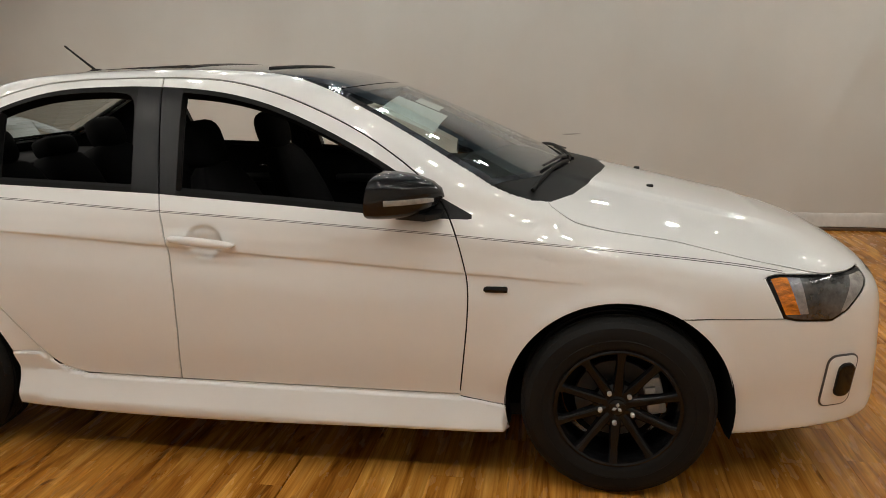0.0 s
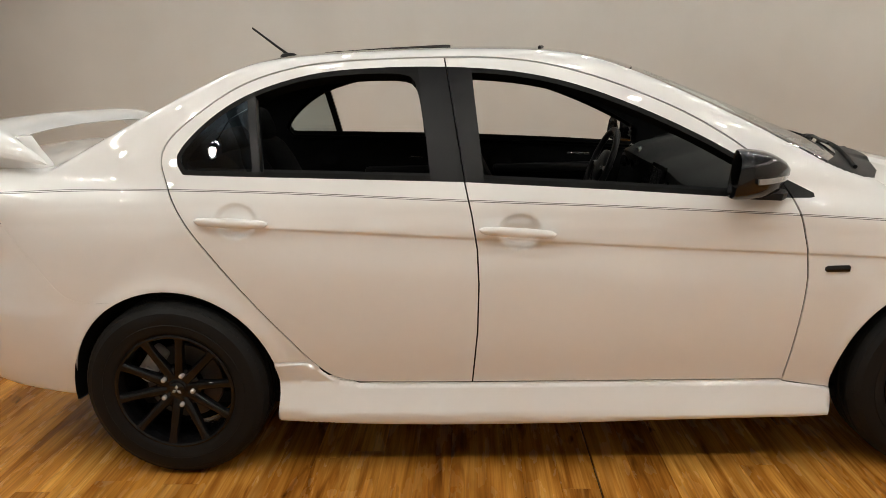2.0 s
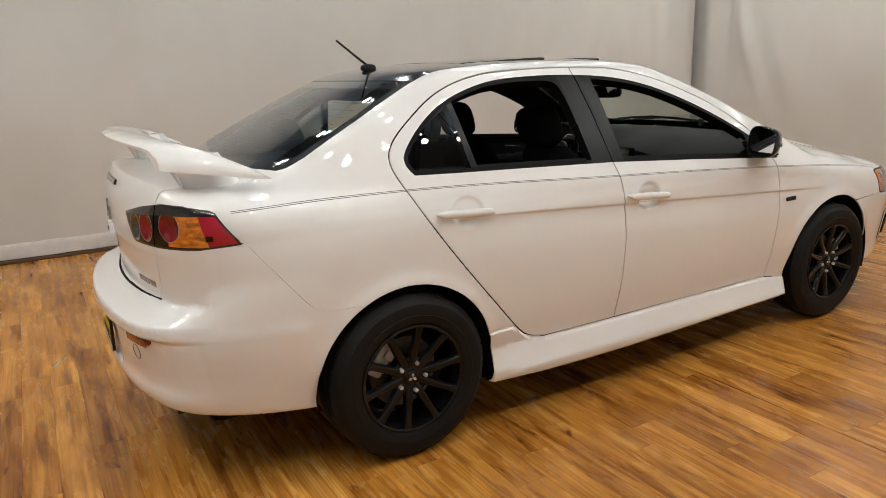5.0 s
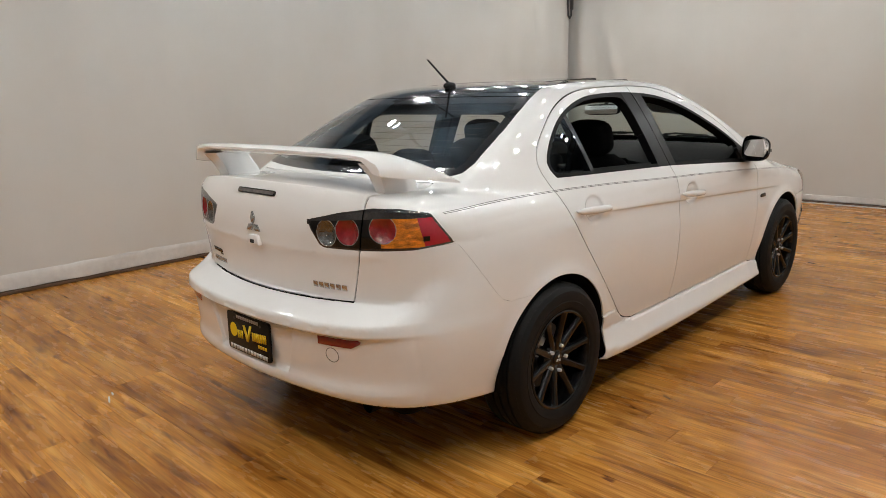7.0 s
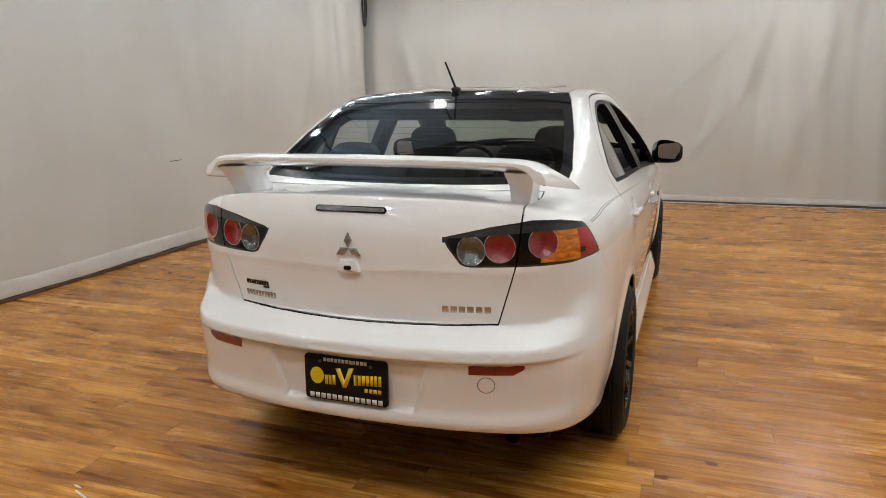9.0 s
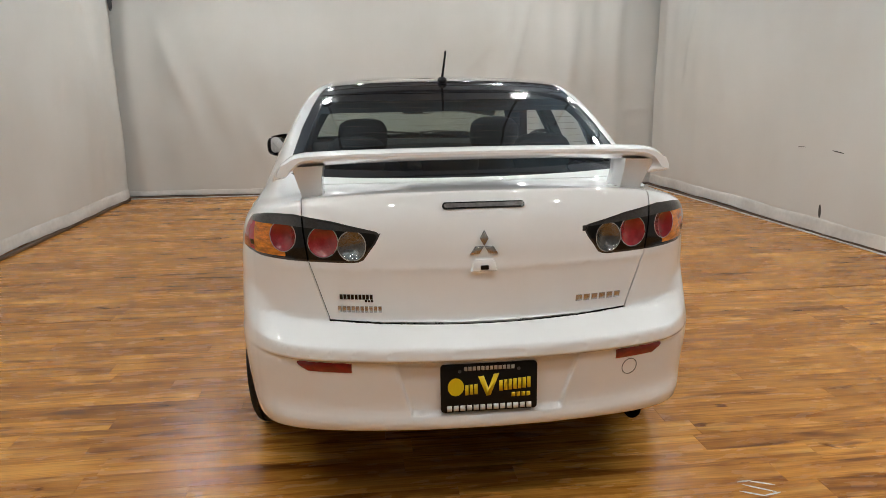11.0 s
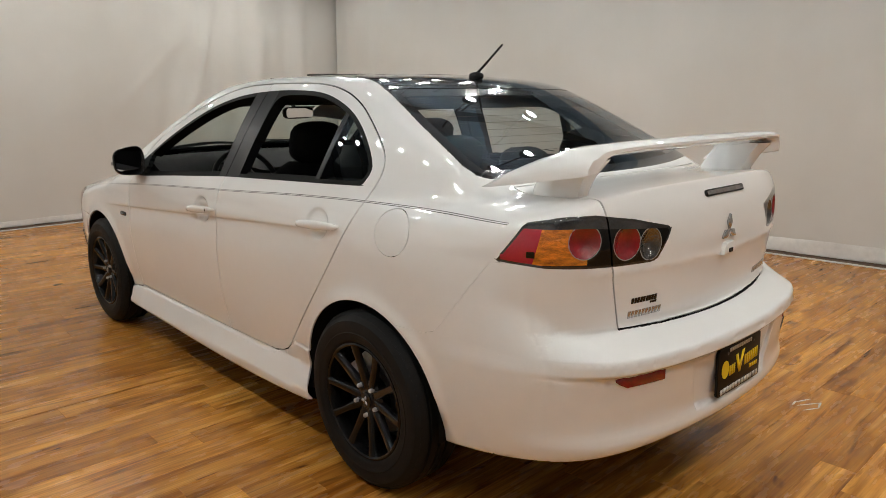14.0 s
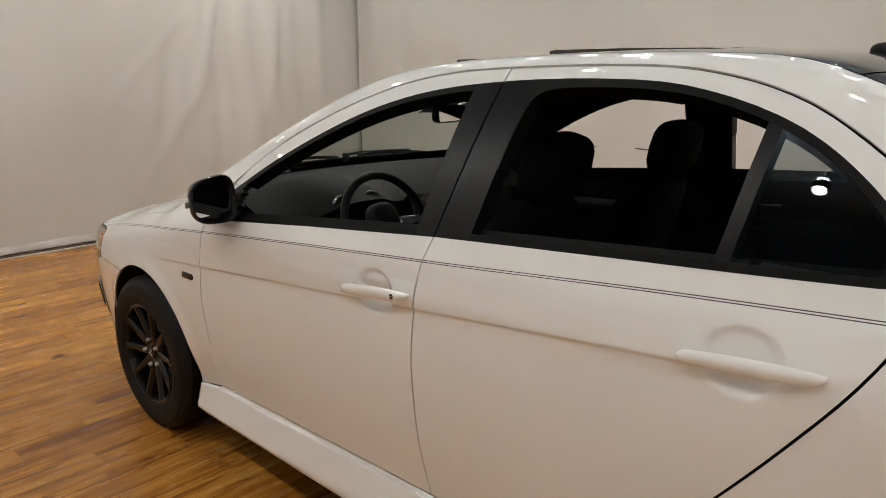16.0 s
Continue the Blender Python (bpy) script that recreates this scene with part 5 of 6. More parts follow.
# bonnet jets, side indicators, wipers, fog lamps
for s in (-1, 1):
    q, nn = lid(1.455, s * 0.262)
    bm = bmesh.new()
    box(bm, q + nn * 0.004, (0.026, 0.02, 0.012), 0.004)
    part("washer_jet", bm, PLASTIC, bonnet, "black washer jet")
    q, nn = skin(0.908, 0.731, s)
    fixed("side_indicator", [(-0.040 * s, -0.010), (0.032 * s, -0.010), (0.040 * s, -0.004), (0.038 * s, 0.006), (0.03 * s, 0.0105), (-0.036 * s, 0.0115), (-0.041 * s, 0.006)][::int(s)], 0.006, q, nn, LAMP_BLACK, car, "small smoked side indicator", 0.002)
    # fog lamp pocket
    q, nn = skin(2.035, 0.415, s)
    fog = fixed("fog_lamp_bezel", rounded(0.118, 0.196, 0.03), 0.003, q, nn, STRIPE, front_bumper, "dark line round the fog lamp pocket", 0.001)
    fixed("fog_pocket", rounded(0.108, 0.186, 0.027), 0.005, q, nn, PAINT, fog, "white fog lamp pocket", 0.002)
    fixed("fog_lamp", rounded(0.060, 0.125, 0.024), 0.012, q + Vector((0.016, 0, 0.004)), nn, LAMP_BLACK, fog, "black fog lamp", 0.008)


def wiper(pivot, end, blade0, blade1):
    up_ = Vector((0, 0, 0.011))
    pv, en = lid(*pivot)[0] + up_, lid(*end)[0] + up_ * 1.6
    bm = bmesh.new()
    tube(bm, [pv, pv.lerp(en, 0.25) + up_ * 0.8, en], [0.012, 0.009, 0.006], 8, flat=0.6)
    arm = part("wiper_arm", bm, PLASTIC, car, "black wiper arm and blade")
    bm = bmesh.new()
    tube(bm, [lid(blade0[0] + (blade1[0] - blade0[0]) * t, blade0[1] + (blade1[1] - blade0[1]) * t)[0] + Vector((0, 0, 0.007 + 0.008 * math.sin(math.pi * t))) for t in (i / 10 for i in range(11))], 0.0075, 8)
    part("wiper_blade", bm, SEAL, arm)
    bm = bmesh.new()
    lathe(bm, [(0.0, -0.01), (0.016, -0.008), (0.018, 0.03), (0.0, 0.03)], 16, Matrix.Translation(pv) @ Matrix.Rotation(radians(-90), 4, "X"))
    part("wiper_pivot", bm, PLASTIC, arm)


wiper((1.13, -0.08), (1.05, -0.42), (1.02, -0.68), (1.14, -0.16))
wiper((1.09, 0.50), (1.13, 0.22), (1.16, -0.06), (1.02, 0.52))

# ---------------------------------------------------------------- inside the car
def front_seat(y):
    bm = bmesh.new()
    pillow(bm, (0.15, y, 0.50), (0.52, 0.50, 0.20), 4.5, turned(0, -8, 0))
    seat = part("front_seat", bm, FABRIC, car, "black fabric front seat with a headrest")
    bm = bmesh.new()
    secs = []
    for t, wide, thick in ((0.0, 0.40, 0.10), (0.06, 0.47, 0.14), (0.3, 0.49, 0.15), (0.6, 0.50, 0.14), (0.82, 0.44, 0.12), (0.94, 0.34, 0.10), (1.0, 0.24, 0.05)):
        x, z = -0.07 - 0.25 * t, 0.48 + 0.60 * t
        secs.append([Vector((x + thick / 2 * math.copysign(abs(math.sin(w)) ** 0.7, math.sin(w)) + 0.03 * abs(math.cos(w)) ** 3, y + wide / 2 * math.copysign(abs(math.cos(w)) ** 0.6, math.cos(w)), z)) for w in (2 * math.pi * k / 24 for k in range(24))])
    loft(bm, secs)
    part("backrest", bm, FABRIC, seat)
    bm = bmesh.new()
    pillow(bm, (-0.345, y, 1.165), (0.115, 0.275, 0.195), 3.2, turned(0, -14, 0))
    rest = part("headrest", bm, FABRIC, seat)
    for d in (-0.07, 0.07):
        bm = bmesh.new()
        tube(bm, [(-0.325, y + d, 1.03), (-0.34, y + d, 1.10)], 0.006, 8)
        part("headrest_post", bm, DULL_CHROME, rest, "steel post")


for y in (-0.37, 0.37):
    front_seat(y)

bm = bmesh.new()
pillow(bm, (-0.86, 0, 0.50), (0.54, 1.28, 0.24), 5, turned(0, -6, 0), 28)
bench = part("rear_bench", bm, FABRIC, car, "black fabric rear bench with three headrests")
for y, w in ((-0.40, 0.46), (0.0, 0.36), (0.40, 0.46)):
    bm = bmesh.new()
    pillow(bm, (-1.20, y, 0.78), (0.20, w, 0.66), 4, turned(0, -24, 0), 22)
    part("rear_backrest", bm, FABRIC, bench)
for y, high, z in ((-0.40, 0.17, 1.15), (0.0, 0.11, 1.115), (0.40, 0.17, 1.15)):
    bm = bmesh.new()
    pillow(bm, (-1.31, y, z), (0.11, 0.25, high), 3.2, turned(0, -18, 0))
    part("headrest", bm, FABRIC, bench)
for s in (-1, 1):
    bm = bmesh.new()
    box(bm, (-1.24, s * 0.55, 0.90), (0.012, 0.045, 0.52), 0.003, turned(s * 14, -22, 0))
    part("seat_belt", bm, PLASTIC, bench, "grey-black seat belt")
bm = bmesh.new()
box(bm, (-1.56, 0, 1.045), (0.44, 1.16, 0.03), 0.01)
part("parcel_shelf", bm, LINING, car, "dark rear parcel shelf")
bm = bmesh.new()
box(bm, (-0.2, 0, 0.25), (2.6, 1.5, 0.05), 0.01)
part("cabin_floor", bm, LINING, car, "dark carpeted cabin floor")
bm = bmesh.new()
box(bm, (0.1, 0, 0.44), (1.1, 0.20, 0.34), 0.04)
part("centre_console", bm, PLASTIC, car, "dark centre console")

# dashboard, lofted across the car
bm = bmesh.new()
secs = []
for y in np.linspace(-0.73, 0.73, 23):
    hood = 0.070 * math.exp(-((y - 0.36) / 0.17) ** 4)
    mid = 0.02 * math.exp(-(y / 0.2) ** 4)
    bow = 0.10 * y * y
    secs.append([Vector((x - bow * f, y, z)) for x, z, f in ((1.10, 1.036, 3.2), (0.94, 1.046, 2.0), (0.78, 1.018 + hood * 0.6, 1.0), (0.62 - hood * 0.6, 0.958 + hood + mid, 0.5), (0.56 - hood, 0.93 + hood * 0.8 + mid, 0.3), (0.55, 0.87, 0.2), (0.52, 0.78, 0), (0.60, 0.62, 0), (0.95, 0.60, 1), (1.12, 0.80, 3.2))])
loft(bm, secs)
dash = part("dashboard", bm, DASH, car, "dark grained dashboard", sharp=50)
bm = bmesh.new()
slab(bm, rounded(0.20, 0.115, 0.012), 0.012, frame_at(Vector((0.548, 0.0, 0.905)), (-1, 0, 0.22)))
unit = part("screen_unit", bm, LAMP_BLACK, dash, "black centre screen unit")
bm = bmesh.new()
slab(bm, rounded(0.145, 0.085, 0.004), 0.0135, frame_at(Vector((0.548, 0.0, 0.905)), (-1, 0, 0.22)))
part("screen", bm, LAMP_GREY, unit, "dark grey screen")
for y in (-0.64, -0.13, 0.13, 0.64):
    bm = bmesh.new()
    slab(bm, rounded(0.10, 0.055, 0.02), 0.012, frame_at(Vector((0.540, y, 0.90 if abs(y) > 0.5 else 0.885)), (-1, 0, 0.3)))
    part("air_vent", bm, LAMP_BLACK, dash, "dark air vent")
for y in (0.30, 0.43):
    bm = bmesh.new()
    lathe(bm, [(0.052, 0.0), (0.056, -0.012), (0.05, -0.014), (0.047, 0.0)], 32, frame_at(Vector((0.512, y, 0.962)), (-1, 0, 0.25)) @ Matrix.Rotation(radians(90), 4, "X"), closed=True)
    part("dial_ring", bm, DULL_CHROME, dash, "bright dial ring")

# steering wheel
wheel_at = frame_at(Vector((0.36, 0.37, 0.915)), (-1, 0, 0.42))
bm = bmesh.new()
tube(bm, [wheel_at @ Vector((0.183 * math.cos(w), 0.183 * math.sin(w), 0)) for w in (2 * math.pi * i / 48 for i in range(48))], 0.0155, 10, True)
steering = part("steering_wheel", bm, PLASTIC, car, "black three-spoke steering wheel")
bm = bmesh.new()
pillow(bm, wheel_at @ Vector((0, 0, -0.015)), (0.06, 0.17, 0.14), 3, wheel_at.to_3x3() @ turned(0, 90, 0))
part("wheel_hub", bm, PLASTIC, steering)
for w in (0, 180, 250, 290):
    bm = bmesh.new()
    c, s_ = math.cos(radians(w)), math.sin(radians(w))
    tube(bm, [wheel_at @ Vector((0.06 * c, 0.06 * s_, -0.012)), wheel_at @ Vector((0.178 * c, 0.178 * s_, 0))], [0.022, 0.013], 8)
    part("wheel_spoke", bm, CLEAR_LENS if w in (0, 180) else PLASTIC, steering, "grey switch spoke" if w in (0, 180) else "")

# inner mirror, visors, grab handles and papers on the screen
bm = bmesh.new()
pillow(bm, (0.40, 0.0, 1.285), (0.035, 0.235, 0.068), 4, turned(0, 0, 14))
mir = part("inner_mirror", bm, PLASTIC, car, "black inner mirror")
bm = bmesh.new()
slab(bm, rounded(0.215, 0.052, 0.014), 0.002, frame_at(Vector((0.379, 0.0, 1.285)), (-1, -0.25, 0.0)))
part("mirror_face", bm, MIRROR, mir, "mirror glass")
bm = bmesh.new()
tube(bm, [(0.42, 0, 1.29), (0.46, 0, 1.34)], 0.012, 8)
part("mirror_stem", bm, PLASTIC, mir)
for y in (-0.33, 0.33):
    bm = bmesh.new()
    box(bm, (0.24, y, 1.375), (0.16, 0.36, 0.016), 0.006, turned(0, 18, 0))
    part("sun_visor", bm, LINING, car, "dark folded sun visor")
for y0, y1, x0, x1, name in ((-0.55, -0.22, 0.46, 0.66, "window_sticker"), (-0.20, -0.05, 0.52, 0.62, "window_sticker")):
    bm = bmesh.new()
    rows = []
    for x in np.linspace(x0, x1, 6):
        row = []
        for y in np.linspace(y0, y1, 6):
            q, nn = lid(x, y)
            row.append(bm.verts.new(q - nn * 0.007))
        rows.append(row)
    for a, b in zip(rows, rows[1:]):
        for i in range(5):
            bm.faces.new((a[i], a[i + 1], b[i + 1], b[i]))
    part(name, bm, PAPER, windscreen, "pale paper sheet behind the glass")
for s in (-1, 1):
    for door, x0, x1 in (("front", -0.15, 0.5), ("rear", -0.85, -0.45)):
        bm = bmesh.new()
        zb = 0.86
        box(bm, ((x0 + x1) / 2, s * 0.755, zb), (x1 - x0, 0.05, 0.05), 0.018)
        part("arm_rest", bm, PLASTIC, DOOR[s, door], "dark door arm rest")
        bm = bmesh.new()
        tube(bm, [(x0 + (x1 - x0) * 0.62, s * 0.745, 0.935), (x0 + (x1 - x0) * 0.80, s * 0.742, 0.93)], 0.008, 8)
        part("inner_handle", bm, CHROME, DOOR[s, door], "bright inner door handle")

# ---------------------------------------------------------------- the studio
FRONT, LEFT_Y, RIGHT_Y, BACK = 5.25, 3.68, -4.0, -7.1
DRAPE_TOP = 3.05


def curtain_material():
    m = bpy.data.materials.new("grey_white_drape")
    m.use_nodes = True
    n, link = m.node_tree.nodes, m.node_tree.links.new
    b = n["Principled BSDF"]
    b.inputs["Roughness"].default_value = 0.85
    b.inputs["Sheen Weight"].default_value = 0.1
    at = n.new("ShaderNodeTexCoord")
    big, fine, weave = n.new("ShaderNodeTexNoise"), n.new("ShaderNodeTexNoise"), n.new("ShaderNodeTexNoise")
    big.inputs["Scale"].default_value, fine.inputs["Scale"].default_value, weave.inputs["Scale"].default_value = 0.7, 2.2, 240
    big.inputs["Detail"].default_value, fine.inputs["Detail"].default_value = 5, 6
    tall = n.new("ShaderNodeMapping")
    tall.inputs["Scale"].default_value = (1, 1, 0.16)
    link(at.outputs["Object"], tall.inputs["Vector"])
    for t in (big, fine, weave):
        link(tall.outputs[0] if t is fine else at.outputs["Object"], t.inputs["Vector"])
    ramp, spots, mul = n.new("ShaderNodeValToRGB"), n.new("ShaderNodeValToRGB"), n.new("ShaderNodeMixRGB")
    ramp.color_ramp.elements[0].position, ramp.color_ramp.elements[1].position = 0.3, 0.7
    ramp.color_ramp.elements[0].color, ramp.color_ramp.elements[1].color = (0.585, 0.572, 0.540, 1), (0.655, 0.650, 0.625, 1)
    spots.color_ramp.elements[0].position, spots.color_ramp.elements[1].position = 0.35, 0.60
    spots.color_ramp.elements[0].color, spots.color_ramp.elements[1].color = (0.98, 0.978, 0.975, 1), (1, 1, 1, 1)
    link(big.outputs[0], ramp.inputs[0])
    link(fine.outputs[0], spots.inputs[0])
    mul.blend_type = "MULTIPLY"
    mul.inputs[0].default_value = 1
    link(ramp.outputs[0], mul.inputs[1])
    link(spots.outputs[0], mul.inputs[2])
    link(mul.outputs[0], b.inputs["Base Color"])
    rise = n.new("ShaderNodeBump")
    rise.inputs["Strength"].default_value, rise.inputs["Distance"].default_value = 0.15, 0.002
    link(weave.outputs[0], rise.inputs["Height"])
    link(rise.outputs[0], b.inputs["Normal"])
    return m


DRAPE = curtain_material()
CLOTH = {}
DARK = material("dark_beam_paint", (0.055, 0.056, 0.058), 0.8, spread=0.2, scale=1.5, bump=0.1)
DECK = material("pale_ceiling_deck", (0.56, 0.63, 0.70), 0.8, spread=0.08, scale=1.5, bump=0.1)
CEILING_PAINT = material("dark_ceiling_paint", (0.25, 0.28, 0.31), 0.8, spread=0.15, scale=1.5, bump=0.1)
SCUFF = material("black_scuff", (0.05, 0.048, 0.045), 0.7, spread=0.4, scale=30)
HEM = material("scuffed_pale_hem", (0.67, 0.66, 0.64), 0.8, spread=0.16, scale=2.5, bump=0.2, bump_scale=30)
BASE = material("brown_base_board", (0.10, 0.055, 0.03), 0.55, spread=0.3, scale=5)


def drape(name, label, a, b, seed, folds, diagonals, hem=0.16, strip=True):
    """A hanging cloth wall from a to b (x, y), with folds, a hem and a little thickness. folds: (place, width, depth); diagonals: (place, height, lean, width, depth)."""
    a, b = Vector((*a, 0)), Vector((*b, 0))
    along = (b - a).normalized()
    out = along.cross(Vector((0, 0, 1)))
    length = (b - a).length
    nu, nv = int(length / 0.045), 64
    rng = random.Random(seed)
    waves = [(rng.uniform(0.5, 2.2), rng.uniform(0, 6.3), rng.uniform(0.004, 0.011)) for _ in range(6)]
    bm = bmesh.new()

    def depth(u, z):
        d = sum(h * math.sin(k * u + ph + 0.25 * math.sin(z * 1.3 + ph)) for k, ph, h in waves)
        for at, wide, deep in folds:
            d += deep * math.exp(-((u - at - 0.03 * math.sin(2 * z + at)) / wide) ** 2) * (0.35 + 0.65 * min(1, z / DRAPE_TOP))
        for at, high, lean, wide, deep in diagonals:
            w = (u - at - lean * (z - high)) / wide
            d += deep * math.exp(-w * w - ((z - high) / 0.55) ** 2)
        d += 0.030 * noise.noise(Vector((u * 0.9 + seed, z * 0.7, seed))) + 0.009 * noise.noise(Vector((u * 3.1, z * 2.0 + seed, 0)))
        if z < 0.165:
            d += 0.002 * noise.noise(Vector((u * 6, z * 5, seed)))
        return d

    zs = [0.034, 0.04, 0.08, 0.12, 0.155, 0.163, 0.170] + [0.17 + (DRAPE_TOP - 0.17) * (j + 1) / nv for j in range(nv)]
    rows = []
    for z in zs:
        lift = 0.006 * noise.noise(Vector((seed, 0.1, 0))) if z < 0.03 else 0
        rows.append([bm.verts.new(a + along * (length * i / nu) + out * depth(length * i / nu, z) + Vector((0, 0, z + lift + (0.005 * noise.noise(Vector((i * 0.4, seed, 0))) if z < 0.05 else 0)))) for i in range(nu + 1)])
    back = [[bm.verts.new(a + along * (length * i / nu) - out * 0.05 + Vector((0, 0, z))) for i in (0, nu)] for z in (zs[0], zs[-1])]
    for p, q in zip(rows, rows[1:]):
        for i in range(nu):
            bm.faces.new((p[i], p[i + 1], q[i + 1], q[i]))
    bm.faces.new((back[0][0], back[1][0], back[1][1], back[0][1]))
    bm.faces.new([*rows[-1], back[1][1], back[1][0]])
    bm.faces.new([*rows[0][::-1], back[0][0], back[0][1]])
    bm.faces.new([r[0] for r in rows] + [back[1][0], back[0][0]])
    bm.faces.new([r[-1] for r in rows][::-1] + [back[0][1], back[1][1]])
    ob = tagged(part(name, bm, DRAPE, None, sharp=80), label, "wall", kind="structure")
    bm = bmesh.new()
    rows = []
    for z, d in ((0.030, 0.002), (0.034, 0.007), (0.4 * hem, 0.009), (0.75 * hem, 0.007), (0.96 * hem, 0.005), (hem, 0.001)):
        row = []
        for i in range(nu + 1):
            ragged = 0.016 * noise.noise(Vector((i * 0.05, seed, 2.0))) + 0.006 * noise.noise(Vector((i * 0.31, seed, 5.0)))
            high = z + (ragged * z / hem if z > 0.038 else 0.004 * noise.noise(Vector((i * 0.22, seed, 1.0))))
            row.append(bm.verts.new(a + along * (length * i / nu) + out * (depth(length * i / nu, z) + d + 0.006 * noise.noise(Vector((i * 0.3, z * 14, seed + 4)))) + Vector((0, 0, high))))
        rows.append(row)
    for p, q in zip(rows, rows[1:]):
        for i in range(nu):
            bm.faces.new((p[i], p[i + 1], q[i + 1], q[i]))
    part("hem", bm, HEM, ob, "paler scuffed hem")
    # dark board in the gap under the cloth, and a pale strip before it
    turn = Matrix((along, -out, Vector((0, 0, 1)))).transposed()
    bm = bmesh.new()
    box(bm, (a + b) / 2 + out * 0.012 + Vector((0, 0, 0.014)), (length, 0.05, 0.026), 0.004, turn)
    tagged(part("baseboard", bm, BASE, None), "thin dark base board under the cloth", "baseboard", kind="structure")
    if strip:
        bm = bmesh.new()
        box(bm, (a + b) / 2 + out * 0.052 + Vector((0, 0, 0.0075)), (length, 0.018, 0.013), 0.003, turn)
        tagged(part("trim", bm, HEM, None), "thin pale strip along the base board", "trim", kind="structure")
    CLOTH[name] = lambda u, z: (a + along * u + out * depth(u, z) + Vector((0, 0, z)), out)
    return ob


drape("wall_front", "grey-white cloth wall with soft folds behind the car", (FRONT, LEFT_Y + 0.8), (FRONT, RIGHT_Y - 0.1), 3,
      [(1.2, 0.10, 0.05), (1.5, 0.14, -0.04), (6.6, 0.12, 0.04), (6.1, 0.10, 0.035), (6.5, 0.13, -0.04), (6.95, 0.10, 0.05), (7.35, 0.09, -0.04), (7.6, 0.08, 0.05)],
      [(1.76, 1.6, -0.31, 0.09, 0.045), (2.3, 1.2, -0.35, 0.14, 0.03), (2.7, 0.8, -0.45, 0.12, 0.02), (5.0, 1.9, 0.35, 0.18, 0.02), (6.16, 1.75, 0.27, 0.055, 0.05), (5.82, 1.05, 0.72, 0.06, 0.024), (5.68, 1.78, 1.0, 0.06, 0.016), (6.30, 1.4, 0.05, 0.06, -0.03), (5.72, 1.3, 0.2, 0.09, -0.025), (6.7, 1.0, 0.28, 0.12, 0.03), (6.95, 1.8, 0.15, 0.07, 0.04)], hem=0.10)
drape("wall_left", "grey-white cloth wall, scuffed along its hem", (BACK, LEFT_Y + 0.12), (5.13, LEFT_Y - 0.237), 7,
      [(11.1, 0.16, 0.03), (11.6, 0.10, -0.04), (12.1, 0.08, 0.04), (10.3, 0.3, 0.015)], [(9.5, 1.9, 0.25, 0.14, 0.025), (8.6, 1.6, -0.3, 0.18, 0.018), (10.6, 1.3, 0.35, 0.10, 0.025), (7.3, 1.2, 0.4, 0.2, 0.015)], strip=False)
drape("wall_right", "grey-white cloth wall with a few black scuffs", (FRONT - 0.05, RIGHT_Y + 0.36), (BACK, RIGHT_Y - 0.60), 11,
      [(0.3, 0.09, 0.04), (0.7, 0.10, -0.03), (1.1, 0.12, 0.03), (2.3, 0.2, 0.012)], [(3.0, 1.6, 0.12, 0.2, 0.012), (0.9, 1.9, 0.3, 0.08, 0.03), (1.7, 1.4, -0.2, 0.12, 0.02), (5.2, 1.7, 0.25, 0.12, 0.015)])

bm = bmesh.new()
box(bm, ((FRONT + BACK) / 2, (LEFT_Y + RIGHT_Y) / 2, CEILING + 0.05), (FRONT - BACK + 0.6, LEFT_Y - RIGHT_Y + 2.2, 0.1))
tagged(part("ceiling", bm, CEILING_PAINT, None), "blue-grey ceiling deck", "ceiling", kind="structure")
bm = bmesh.new()
for x in np.arange(BACK + 0.6, FRONT, 1.35):
    box(bm, (x, (LEFT_Y + RIGHT_Y) / 2, CEILING - 0.09), (0.10, LEFT_Y - RIGHT_Y + 2.0, 0.18), 0.01)
tagged(part("ceiling_beams", bm, DARK, None), "dark cross beams under the ceiling", "ceiling", kind="structure")
# Unseen outer shell; the pale back wall is added to bounce light on the car.
for name, mid, size in (("wall_outer_front", (FRONT + 0.25, -0.16, 2.0), (0.1, 9.8, 4.1)), ("wall_outer_back", (BACK - 0.25, -0.16, 2.0), (0.1, 9.8, 4.1)),
                        ("wall_outer_left", (-0.95, LEFT_Y + 1.0, 2.0), (13.1, 0.1, 4.1)), ("wall_outer_right", (-0.95, RIGHT_Y - 1.0, 2.0), (13.1, 0.1, 4.1))):
    bm = bmesh.new()
    box(bm, mid, size)
    # The sides are pale blue-grey to give the glass a cool reflection.
    material_, label = {"back": (DRAPE, "unseen grey-white end wall, added to bounce light"), "front": (DARK, "plain dark outer wall behind the cloth")}.get(name.split("_")[-1], (DECK, "pale blue-grey outer wall behind the cloth"))
    tagged(part(name, bm, material_, None), label, "wall", kind="structure")


# ceiling lamps, some rows added as fill
def lamp_light(name, colour, power):
    m = bpy.data.materials.new(name)
    m.use_nodes = True
    n = m.node_tree.nodes
    n.remove(n["Principled BSDF"])
    e = n.new("ShaderNodeEmission")
    e.inputs[0].default_value = colour
    e.inputs[1].default_value = power
    m.node_tree.links.new(e.outputs[0], n["Material Output"].inputs[0])
    return m


GLOW = lamp_light("lamp_glow", (1.0, 0.965, 0.925, 1), LAMP_POWER)
# Added upward glow that cools the ceiling and upper walls; not a known source.
FILL_GLOW = lamp_light("ceiling_fill_glow", (0.70, 0.88, 1.0, 1), LAMP_POWER * 1.4)


